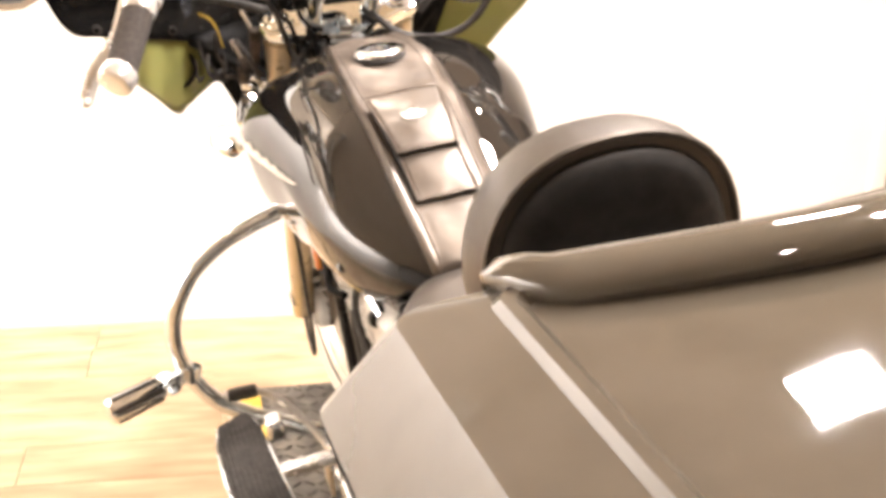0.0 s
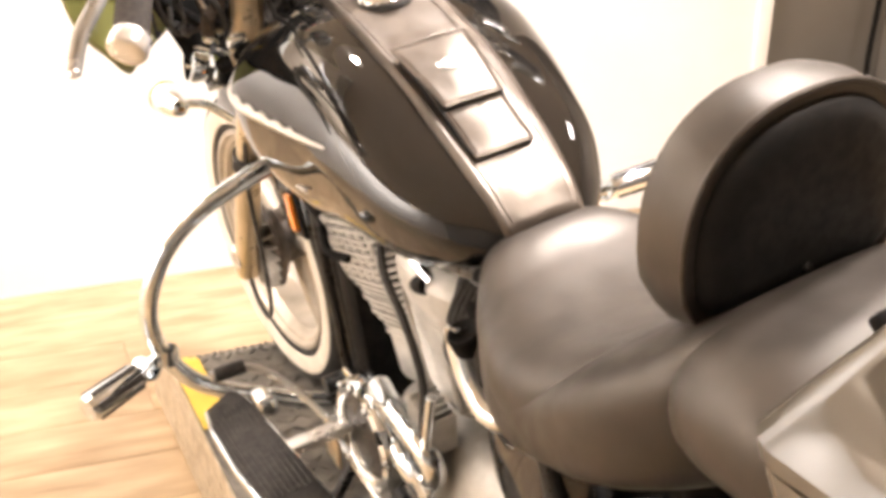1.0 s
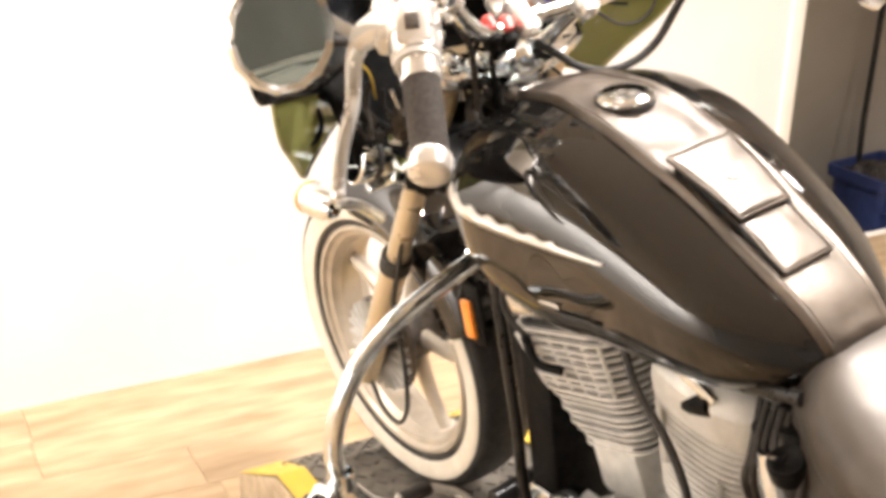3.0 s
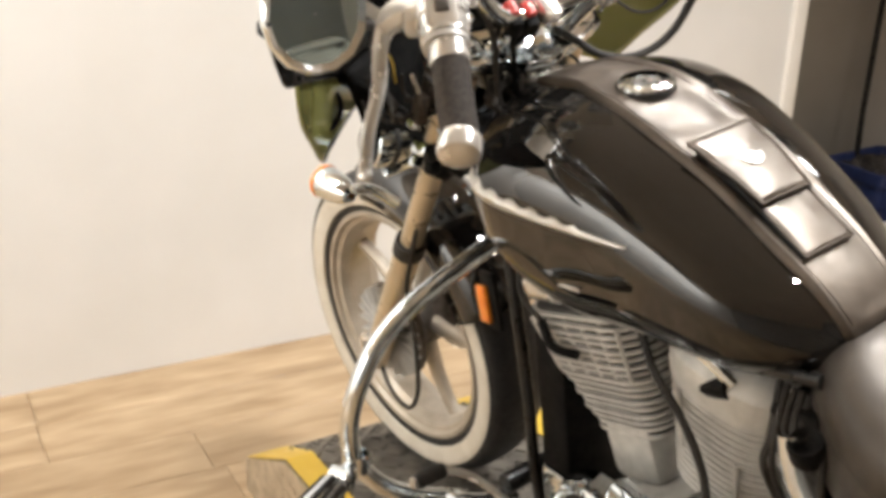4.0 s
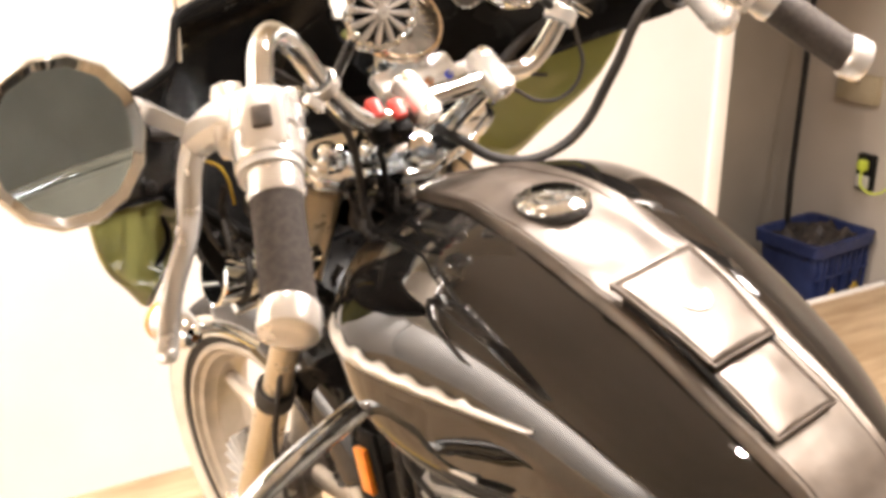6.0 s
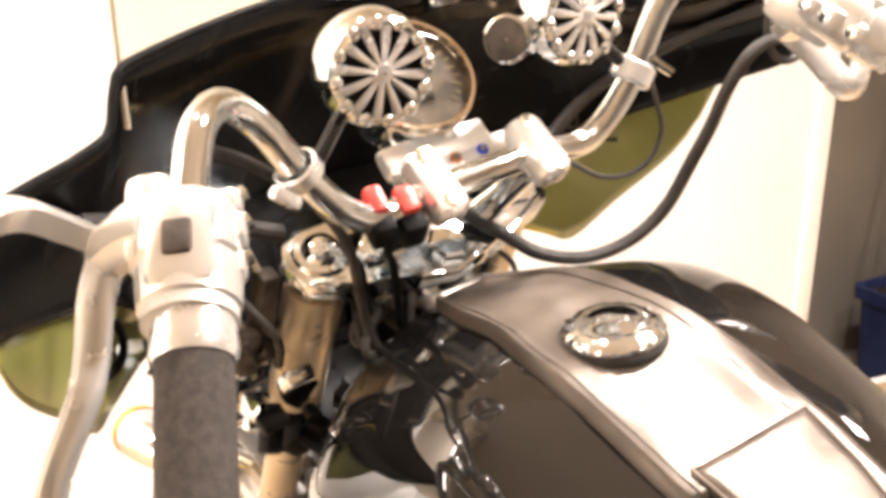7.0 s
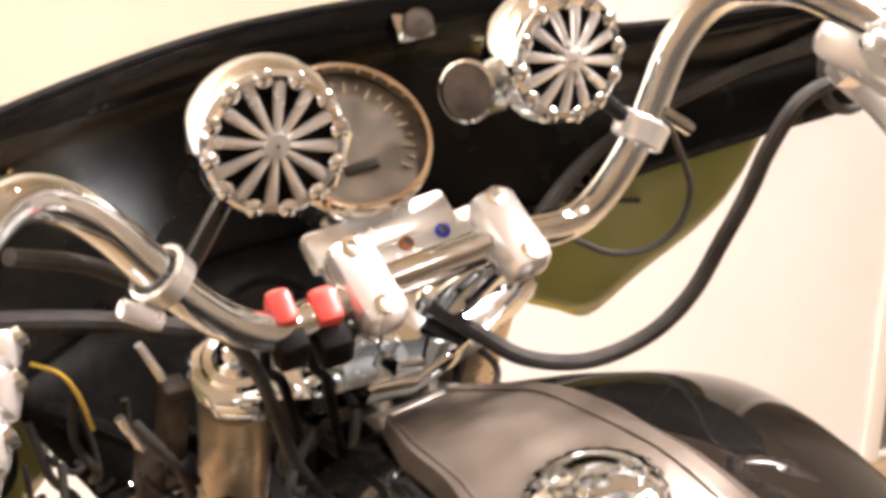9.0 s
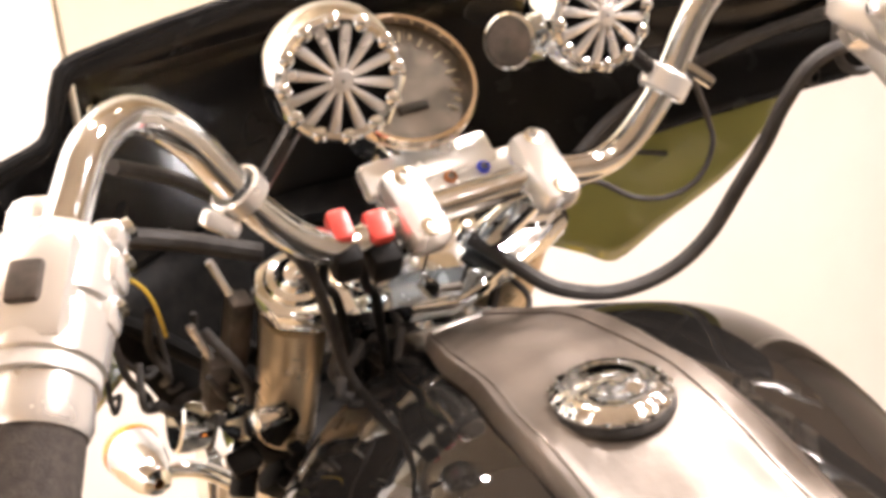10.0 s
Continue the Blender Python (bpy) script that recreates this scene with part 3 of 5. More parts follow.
def loaf(stations, n=40, power=2.6, lift_edge=0.0):
    """A cushion: stations (y, half width, top, bottom, dish)."""
    rows = []
    y0, y1 = stations[0][0], stations[-1][0]
    for i in range(41):
        y = y0 + (y1 - y0) * i / 40
        w, top, bot, dish = lerp_rows(stations, y)
        mid = bot + (top - bot) * 0.45
        row = []
        for k in range(n):
            a = 2 * math.pi * k / n
            c, s = math.cos(a), math.sin(a)
            x = w * math.copysign(abs(c) ** (2 / power), c)
            up = math.copysign(abs(s) ** (2 / power), s)
            z = mid + (top - mid) * up if s >= 0 else mid + (mid - bot) * up
            if s > 0:
                z -= dish * (1 - min(abs(x) / w, 1) ** 2)
            row.append((x, y, z))
        rows.append(row)
    return rings(bmesh.new(), rows)


SEAT = [(-0.945, 0.150, 0.965, 0.78, 0.0), (-0.90, 0.180, 0.950, 0.75, 0.0), (-0.83, 0.212, 0.905, 0.715, 0.0), (-0.76, 0.222, 0.860, 0.690, 0.004), (-0.69, 0.218, 0.808, 0.670, 0.01), (-0.60, 0.205, 0.778, 0.640, 0.0),
        (-0.50, 0.168, 0.772, 0.615, 0.0), (-0.44, 0.132, 0.780, 0.615, 0.0), (-0.39, 0.097, 0.768, 0.67, 0.0), (-0.362, 0.045, 0.740, 0.70, 0.0)]
CUSHION = [(-0.810, 0.105, 0.880, 0.72, 0.004), (-0.785, 0.150, 0.880, 0.70, 0.012), (-0.74, 0.194, 0.862, 0.67, 0.018), (-0.68, 0.213, 0.838, 0.66, 0.020), (-0.60, 0.204, 0.816, 0.66, 0.014), (-0.50, 0.166, 0.808, 0.66, 0.002),
           (-0.44, 0.130, 0.820, 0.66, 0.0), (-0.39, 0.092, 0.804, 0.68, 0.0), (-0.364, 0.044, 0.762, 0.70, 0.0)]


def seats():
    seat = part("rider_seat", loaf(SEAT, power=3.5), VINYL, bike, "wide black vinyl rider seat with a raised bolster", sharp=70)
    part("cushion", loaf(CUSHION, power=3.0), VINYL, seat, sharp=70)
    rear = part("passenger_seat", loaf([(-1.18, 0.13, 0.95, 0.82, 0.0), (-1.14, 0.175, 0.985, 0.81, 0.0), (-1.03, 0.203, 0.985, 0.81, 0.006), (-0.94, 0.198, 0.968, 0.81, 0.004), (-0.89, 0.17, 0.945, 0.82, 0.0), (-0.868, 0.12, 0.91, 0.83, 0.0)]), VINYL, bike, "black vinyl passenger seat", sharp=70)

    # rider backrest: an upright rounded pad, lighter front band and dark back panel
    def outline(grow, y, lean=0.10):
        out = []
        zc, base = 0.99, 0.905
        w, h = 0.139 + grow, 0.146 + grow
        pts = [(-0.085 - grow, base - grow), (-0.115 - grow, base + 0.012 - grow * 0.6), (-w * 0.97, base + 0.05)]
        for k in range(21):
            a = math.pi - math.pi * k / 20
            c, s = math.cos(a), math.sin(a)
            pts.append((w * math.copysign(abs(c) ** 0.85, c), zc + h * abs(s) ** 0.85))
        pts += [(w * 0.97, base + 0.05), (0.115 + grow, base + 0.012 - grow * 0.6), (0.085 + grow, base - grow)]
        for x, z in pts:
            out.append((x, y - lean * (z - 0.92), z))
        return out
    rows = [outline(-0.040, -0.774), outline(-0.014, -0.766), outline(0.002, -0.780), outline(0.006, -0.810), outline(0.0, -0.848)]
    pad = part("backrest", rings(bmesh.new(), rows), VINYL, bike, "rounded black vinyl rider backrest")
    pad.location = (0.013, -0.004, -0.010)
    part("back_panel", rings(bmesh.new(), [outline(-0.012, -0.8485), outline(-0.018, -0.858), outline(-0.034, -0.864), outline(-0.06, -0.866)]), VINYL_BACK, pad, "matt black rear panel of the backrest", sharp=50)
    part("piping", tube([Vector(p) for p in outline(0.001, -0.848)], 0.004, 8, curve=False), VINYL, pad)
    part("post", tube([(0, -0.855, 0.96), (0, -0.87, 0.84)], 0.014, curve=False), FRAME_BLACK, pad)


seats()


def luggage():
    """Top case behind the passenger, with a raised rim on its lid."""
    def rect(hx, y0, y1, z, r, tilt=0.0):
        out = []
        for cx, cy, s in ((hx - r, y1 - r, 0), (-hx + r, y1 - r, 90), (-hx + r, y0 + r, 180), (hx - r, y0 + r, 270)):
            out += [(cx + r * math.cos(radians(s + k * 15)), cy + r * math.sin(radians(s + k * 15)), z) for k in range(7)]
        return [(x, y, zz + tilt * (y - y1)) for x, y, zz in out]
    bm = bmesh.new()
    rings(bm, [rect(0.27, -1.66, -1.25, 0.885, 0.05), rect(0.325, -1.72, -1.20, 0.93, 0.06), rect(0.352, -1.745, -1.195, 1.105, 0.03), rect(0.352, -1.745, -1.195, 1.112, 0.03)])
    case = part("top_case", bm, PACK, bike, "glossy dark plastic top case", sharp=30)
    case.location = (0.004, 0, -0.012)
    bm = bmesh.new()
    rings(bm, [rect(0.354, -1.747, -1.193, 1.117, 0.03), rect(0.355, -1.748, -1.192, 1.130, 0.03), rect(0.307, -1.70, -1.240, 1.1985, 0.022), rect(0.3055, -1.698, -1.242, 1.2000, 0.021),
               rect(0.249, -1.65, -1.255, 1.202, 0.020), rect(0.244, -1.645, -1.260, 1.208, 0.018), rect(0.236, -1.635, -1.268, 1.208, 0.016), rect(0.230, -1.63, -1.276, 1.203, 0.015)])
    lid = part("lid", bm, PACK, case, "glossy lid with sloping sides", sharp=11)
    part("seam", rings(bmesh.new(), [rect(0.350, -1.743, -1.197, 1.110, 0.03), rect(0.350, -1.743, -1.197, 1.119, 0.03)]), PLASTIC, case)
    rows = []
    for i in range(41):
        u = -1 + i / 20
        a = abs(u)
        fat = min(1.0, math.sqrt((1 - a) * 7) + 0.20)
        c = Vector((0.256 * u + 0.014 * (1 - u) / 2, -1.258 - 0.054 * (1 - a ** 1.6) + 0.02 * max(0, a - 0.85) / 0.15, 1.206 + 0.006 * (1 - a * a)))
        rows.append([c + Vector((0, 0.028 * fat * math.cos(q), 0.016 * fat * math.sin(q))) for q in [2 * math.pi * k / 16 for k in range(16)]])
    part("lid_rim", rings(bmesh.new(), rows), PACK, case, "raised rounded rim along the lid")
    part("latch", block((-0.245, -1.214, 1.170), (0.045, 0.012, 0.02), 0.004, Euler((radians(-50), 0, 0)).to_matrix()), PLASTIC, case, "black latch")
    part("rack", tube([(-0.14, -0.95, 0.78), (-0.15, -1.2, 0.86), (-0.15, -1.6, 0.87), (0.15, -1.6, 0.87), (0.15, -1.2, 0.86), (0.14, -0.95, 0.78)], 0.010), CHROME, bike, "chrome luggage rack")
    for s in (-1, 1):
        bag = part("saddlebag", loaf([(-1.55, 0.06, 0.70, 0.42, 0), (-1.5, 0.09, 0.72, 0.36, 0), (-1.2, 0.10, 0.73, 0.34, 0), (-1.0, 0.095, 0.72, 0.37, 0), (-0.93, 0.06, 0.69, 0.44, 0)], power=4), PLASTIC, bike, "black hard saddlebag", sharp=60)
        bag.location = (s * 0.27, 0, 0)
    # rear wheel and mudguard
    rows = []
    for i in range(25):
        a = radians(-10 + 190 * i / 24)
        rows.append([(x, -0.97 + (0.36 + d) * -math.cos(a) , 0.33 + (0.36 + d) * math.sin(a)) for x, d in ((-0.10, -0.05), (-0.098, 0.0), (-0.07, 0.025), (0, 0.035), (0.07, 0.025), (0.098, 0.0), (0.10, -0.05))])
    g = part("rear_mudguard", rings(bmesh.new(), rows, closed=False, caps=False), PAINT, bike, "black rear mudguard")
    g.modifiers.new("thick", "SOLIDIFY").thickness = 0.004
    part("rear_tyre", lathe([(-0.05, 0.23), (-0.075, 0.27), (-0.07, 0.31), (-0.03, 0.332), (0.03, 0.332), (0.07, 0.31), (0.075, 0.27), (0.05, 0.23)], (0, -0.97, 0.333), (1, 0, 0), 48), TYRE, bike)
    part("rear_rim", lathe([(-0.06, 0.235), (-0.05, 0.2), (0, 0.19), (0.05, 0.2), (0.06, 0.235)], (0, -0.97, 0.333), (1, 0, 0), 40), WHEEL, bike)


luggage()

AXLE = Vector((0.0, 0.703, 0.333))
RAKE = (Vector((0, 0.713, 0.275)) - Vector((0, 0.278, 1.043))).normalized()


def front_wheel():
    steer = Matrix.Rotation(radians(2.0), 4, "Z")
    half = [(0.040, 0.238), (0.058, 0.262), (0.0645, 0.288), (0.0665, 0.306), (0.066, 0.318), (0.060, 0.328), (0.050, 0.3345), (0.030, 0.3395), (0.010, 0.341)]
    tyre = part("front_wheel", lathe([(-x, r) for x, r in half] + half[::-1], (0, 0, 0), (1, 0, 0), 96), TYRE, bike, "front wheel with a black tyre")
    tyre.matrix_basis = Matrix.Translation(AXLE) @ steer
    for s in (-1, 1):
        part("whitewall", lathe([(s * 0.0575, 0.2725), (s * 0.0650, 0.2745), (s * 0.0672, 0.286), (s * 0.0690, 0.301), (s * 0.0690, 0.310), (s * 0.0672, 0.3135), (s * 0.058, 0.312)], (0, 0, 0), (1, 0, 0), 72), WHITEWALL, tyre, "broad white band on the tyre")
    bm = lathe([(-0.052, 0.262), (-0.060, 0.256), (-0.059, 0.248), (-0.050, 0.243), (-0.046, 0.234), (-0.036, 0.230), (-0.026, 0.222), (0.026, 0.222), (0.036, 0.230), (0.046, 0.234), (0.050, 0.243), (0.059, 0.248), (0.060, 0.256), (0.052, 0.262)], (0, 0, 0), (1, 0, 0), 72)
    part("rim", bm, WHEEL, tyre, "cast alloy rim")
    for k in range(5):
        a = 2 * math.pi * k / 5 + 0.5
        d, p = Vector((0, math.cos(a), math.sin(a))), Vector((0, -math.sin(a), math.cos(a)))
        rows = []
        for i in range(9):
            v = i / 8
            c = d * (0.05 + 0.180 * v) + p * 0.012 * math.sin(v * 3.0)
            w, t = 0.021 - 0.009 * v + 0.010 * max(0, v - 0.8) * 5 * 0.4, 0.017 - 0.004 * v
            rows.append([c + p * w * math.cos(q) + Vector((t * math.sin(q), 0, 0)) for q in [2 * math.pi * j / 12 for j in range(12)]])
        part("spoke", rings(bmesh.new(), rows), WHEEL, tyre)
    part("hub", lathe([(-0.072, 0.02), (-0.070, 0.100), (-0.060, 0.104), (-0.03, 0.062), (0.03, 0.060), (0.068, 0.05), (0.07, 0.02)], (0, 0, 0), (1, 0, 0), 40), DIAL, tyre, "dark grey wheel hub")
    disc = lathe([(0.078, 0.05), (0.078, 0.105), (0.073, 0.105), (0.073, 0.05)], (0, 0, 0), (1, 0, 0), 48)
    part("brake_disc", disc, SATIN, tyre, "steel brake disc")
    cover = part("ribbed_cover", lathe([(-0.078, 0.03), (-0.088, 0.033), (-0.09, 0.02), (-0.09, 0.001)], (0, 0, 0), (1, 0, 0), 24), CAST, tyre, "grey ribbed hub cover")
    for k in range(22):
        a = 2 * math.pi * k / 22
        part("rib", block((-0.080, 0.066 * math.cos(a), 0.066 * math.sin(a)), (0.020, 0.070, 0.0035), 0.001, Euler((a, 0, 0)).to_matrix(), segs=1), CAST, tyre)


front_wheel()


def front_fork():
    for s in (-1, 1):
        top = Vector((s * 0.112, 0.278, 1.043))
        foot = top + RAKE * 0.885
        ring = top + RAKE * 0.495
        leg = part("fork_leg", tube([ring, foot], 0.027, 20, curve=False), TAN_CHROME, bike, "chrome fork slider with a tan reflection in its colour")
        part("fork_tube", tube([top - RAKE * 0.0, ring], 0.0215, 20, curve=False), TAN_CHROME, leg, "chrome fork tube with a tan reflection in its colour")
        part("dust_seal", tube([ring - RAKE * 0.018, ring + RAKE * 0.016], 0.0305, 20, curve=False), RUBBER, leg, "black rubber dust seal")
        part("foot_clamp", lathe([(-0.03, 0.012), (-0.028, 0.027), (0.03, 0.027), (0.032, 0.012)], foot - RAKE * 0.06 + Vector((0, 0.012, 0)), (1, 0, 0), 20), SATIN, leg)
        part("fork_bolt", lathe([(0, 0.026), (0.007, 0.0275), (0.011, 0.0255), (0.012, 0.019), (0.017, 0.0175), (0.022, 0.0135), (0.025, 0.007), (0.026, 0.001)], top - RAKE * 0.004, -RAKE, 24), CHROME, leg, "chrome fork cap bolt")
        part("fork_shroud", tube([top + RAKE * 0.03, top + RAKE * 0.21], 0.029, 20, curve=False), TAN_CHROME, leg, "chrome fork cover with a tan reflection in its colour")
    part("axle", tube([AXLE + Vector((-0.13, 0, 0)), AXLE + Vector((0.13, 0, 0))], 0.010, curve=False), CHROME, bike)
    # yokes
    nrm = -RAKE
    side = Vector((1, 0, 0))
    fwd = side.cross(nrm) * -1
    if fwd.y < 0:
        fwd = -fwd
    org = Vector((0, 0.278, 1.043)) + RAKE * 0.012
    out = []
    for x, f in ((-0.15, 0.0), (-0.142, -0.028), (-0.115, -0.042), (-0.07, -0.048), (-0.035, -0.064), (0.0, -0.072), (0.035, -0.064), (0.07, -0.048), (0.115, -0.040), (0.142, -0.028), (0.15, 0.0), (0.142, 0.028), (0.115, 0.038), (-0.115, 0.038), (-0.142, 0.028)):
        out.append(org + side * x + fwd * f)
    yoke = part("top_yoke", slab(out, nrm, 0.022, 0.006), CHROME, bike, "polished top yoke")
    part("stem_nut", lathe([(0, 0.021), (0.012, 0.021), (0.015, 0.018), (0.016, 0.001)], org + fwd * -0.045 + nrm * 0.022, nrm, 6), CHROME, yoke)
    for x in (-0.056, 0.056):
        part("riser_nut", lathe([(0, 0.020), (0.006, 0.020), (0.009, 0.016), (0.010, 0.001)], org + side * x + fwd * -0.012 + nrm * 0.022, nrm, 24), CHROME, yoke)
    low = [p + RAKE * 0.24 for p in out]
    part("lower_yoke", slab(low, nrm, 0.03, 0.005), FRAME_BLACK, bike, "black lower yoke")
    part("steering_head", tube([Vector((0, 0.268, 0.985)), Vector((0, 0.37, 0.79))], 0.036, curve=False), FRAME_BLACK, bike)
    # mudguard over the wheel
    rows = []
    for i in range(33):
        a = radians(80 + 74 * i / 32)
        rr = 0.358
        rows.append([(x, AXLE.y + (rr + d) * math.cos(a), AXLE.z + (rr + d) * math.sin(a)) for x, d in ((-0.078, -0.065), (-0.080, -0.03), (-0.072, 0.0), (-0.045, 0.018), (0, 0.024), (0.045, 0.018), (0.072, 0.0), (0.080, -0.03), (0.078, -0.065))])
    g = part("front_mudguard", rings(bmesh.new(), rows, closed=False, caps=False), PAINT, bike, "glossy black front mudguard", sharp=60)
    g.modifiers.new("thick", "SOLIDIFY").thickness = 0.004
    # caliper behind the left leg
    cal = part("brake_caliper", block((0.082, 0.60, 0.40), (0.05, 0.075, 0.12), 0.014, Euler((radians(28), 0, 0)).to_matrix()), CAST, bike, "grey brake caliper")
    for dz in (-0.03, 0.03):
        part("bolt", lathe([(0, 0.009), (0.008, 0.009), (0.01, 0.005)], (0.107, 0.60 - dz * 0.4, 0.40 + dz), (1, 0, 0), 12), CHROME, cal)
    # turn signals on the fork
    for s in (-1, 1):
        stem = part("turn_signal", lathe([(0, 0.006), (0.004, 0.016), (0.02, 0.024), (0.05, 0.030), (0.072, 0.031)], (s * 0.212, 0.536, 0.748), (s * 0.10, 0.99, 0.08), 28), CHROME, bike, "chrome bullet turn signal")
        d = Vector((s * 0.10, 0.99, 0.08)).normalized()
        at = Vector((s * 0.212, 0.536, 0.748))
        part("lens_ring", lathe([(0.0, 0.0318), (0.006, 0.0325), (0.010, 0.031), (0.016, 0.02), (0.018, 0.001)], at + d * 0.072, d, 28), ORANGE, stem, "orange turn signal lens")
        part("stem", tube([at + d * 0.03, Vector((s * 0.165, 0.545, 0.742)), Vector((s * 0.12, 0.535, 0.70))], 0.010), CHROME, stem)
    # chrome light bar and lamp brackets behind the fairing
    part("light_bar", tube([(-0.17, 0.48, 0.80), (0, 0.46, 0.81), (0.17, 0.48, 0.80)], 0.013), CHROME, bike, "chrome light bar")
    for s in (-1, 1):
        ax = Vector((s * 0.90, 0.10, 0.28)).normalized()
        lamp = part("passing_lamp", lathe([(0.0, 0.004), (0.004, 0.022), (0.030, 0.034), (0.075, 0.043), (0.088, 0.044), (0.090, 0.040)], (s * 0.105, 0.475, 0.830), ax, 32), CHROME, bike, "chrome passing lamp shell")
        part("lamp_band", lathe([(0.046, 0.0385), (0.048, 0.0405), (0.056, 0.0420), (0.058, 0.040)], (s * 0.105, 0.475, 0.830), ax, 32), RUBBER, lamp)
    part("headlamp_shell", lathe([(0, 0.02), (0.01, 0.06), (0.06, 0.088), (0.12, 0.095), (0.125, 0.088)], (0, 0.42, 0.90), (0, 1, 0.02), 32), CHROME, bike, "chrome headlamp shell")


front_fork()


def handlebars():
    left = [(-0.02, 0.157, 1.128), (-0.06, 0.156, 1.128), (-0.11, 0.151, 1.124), (-0.145, 0.146, 1.140), (-0.180, 0.138, 1.180), (-0.215, 0.130, 1.236), (-0.248, 0.113, 1.264), (-0.280, 0.082, 1.264), (-0.302, 0.055, 1.246), (-0.322, 0.025, 1.224), (-0.360, -0.042, 1.172), (-0.410, -0.122, 1.100)]
    right = [(-x * (1 + 0.03 * min(1, max(0, (-x - 0.2) / 0.1))), y + 0.030 * min(1, max(0, (-x - 0.05) / 0.2)), z - 0.008 * min(1, max(0, (-x - 0.08) / 0.1))) for x, y, z in left]
    bar = part("handlebar", tube(left[::-1] + right, 0.0127, 18, 7), CHROME, bike, "chrome pullback handlebar")
    for s, line in ((-1, left), (1, right)):
        a, b = Vector(line[-2]), Vector(line[-1])
        d = (b - a).normalized()
        g0, g1 = a + d * 0.002, b - d * 0.006
        part("grip", tube([g0, g1], 0.0235, 24, curve=False), GRIP, bar, "brown-black foam grip")
        part("grip_collar", lathe([(-0.024, 0.020), (-0.022, 0.0255), (-0.002, 0.0265), (0.004, 0.0245)], g0, d, 28), SATIN, bar, "chrome grip collar")
        cap = lathe([(-0.006, 0.0245), (-0.004, 0.0262), (0.0, 0.0272), (0.016, 0.0272), (0.021, 0.0255), (0.0235, 0.021), (0.0245, 0.012), (0.0248, 0.001)], g1, (d + Vector((s * 0.22, 0, 0.10))).normalized(), 32)
        part("grip_end", cap, SATIN, bar, "rounded chrome grip end")
        # switch housing and lever perch
        h0, h1 = Vector(line[-4]), Vector(line[-2])
        m = (h1 - h0).normalized()
        mid = Vector(line[-3]) + m * 0.034
        x_ax = m.cross(Vector((0, 0, 1))).normalized()
        z_ax = x_ax.cross(m)
        turn = Matrix((x_ax, m, z_ax)).transposed()
        hb = lathe([(-0.046, 0.014), (-0.044, 0.027), (-0.036, 0.0315), (-0.004, 0.033), (-0.002, 0.0305), (0.002, 0.0305), (0.004, 0.033), (0.030, 0.0315), (0.034, 0.027), (0.035, 0.014)], mid, m, 28)
        block(mid + z_ax * 0.016 - m * 0.004, (0.044, 0.066, 0.034), 0.010, turn, hb)
        part("switch_housing", hb, SATIN, bar, "chrome switch housing")
        part("housing_rib", lathe([(-0.005, 0.020), (-0.004, 0.0295), (0.004, 0.0295), (0.005, 0.020)], mid + m * 0.036, m, 28), CAST, bar)
        part("switch_button", block(mid + z_ax * 0.033 - m * 0.002, (0.018, 0.024, 0.008), 0.003, turn), DIAL, bar, "grey-brown switch button")
        part("switch_knob", lathe([(0, 0.009), (0.012, 0.009), (0.014, 0.006)], mid - x_ax * s * -0.026 + m * 0.012, x_ax * (s * -1), 14), CAST, bar)
        inward = Vector((-s, 0.0, 0.25)).normalized()
        for q, big in ((-0.030, 0.018), (-0.008, 0.022), (0.018, 0.020)):
            part("housing_lug", block(mid + inward * 0.030 + m * q, (big, big * 0.9, big), 0.005, turn), SATIN, bar)
            part("lug_screw", lathe([(0, 0.006), (0.004, 0.006), (0.005, 0.003)], mid + inward * (0.030 + big / 2) + m * q, inward, 10), CHROME, bar)
        front = Vector((s * 0.20, 0.97, 0.05)).normalized()
        perch = Vector((s * 0.325, 0.075, 1.205))
        part("perch", block(perch + front * 0.005, (0.036, 0.075, 0.040), 0.012, turn), SATIN, bar, "chrome lever perch")
        pivot = Vector((s * 0.345, 0.118, 1.188))
        part("perch_arm", tube([Vector((s * 0.318, 0.040, 1.222)), Vector((s * 0.335, 0.085, 1.206)), pivot + Vector((s * 0.004, 0.0, -0.004))], (0.022, 0.019), 8), SATIN, bar, "polished arm of the lever perch")
        tip = Vector((s * 0.467, 0.012, 1.040)) if s < 0 else Vector((0.475, 0.07, 1.125))
        rows = []
        path = spline([pivot, pivot + Vector((s * 0.022, -0.012, -0.028)), pivot + Vector((s * 0.050, -0.042, -0.072)), tip + Vector((s * -0.028, 0.026, 0.042)), tip], 7)
        for i, p in enumerate(path):
            v = i / (len(path) - 1)
            t = (path[min(i + 1, len(path) - 1)] - path[max(i - 1, 0)]).normalized()
            u = t.cross(front).normalized()
            f2 = u.cross(t)
            wd, th = 0.0175 - 0.0060 * v, 0.0075
            rows.append([p + u * wd * math.cos(q) + f2 * th * math.sin(q) for q in [2 * math.pi * j / 12 for j in range(12)]])
        part("lever", rings(bmesh.new(), rows), SATIN, bar, "polished aluminium lever")
        part("lever_ball", lathe([(-0.008, 0.003), (-0.005, 0.0085), (0, 0.0105), (0.005, 0.0085), (0.008, 0.003)], tip, (0, 0, 1), 14), SATIN, bar)
        # mirror
        mc = Vector((s * 0.526, -0.025, 1.270))
        nrm = Vector((s * -0.04, -0.98, 0.16)).normalized()
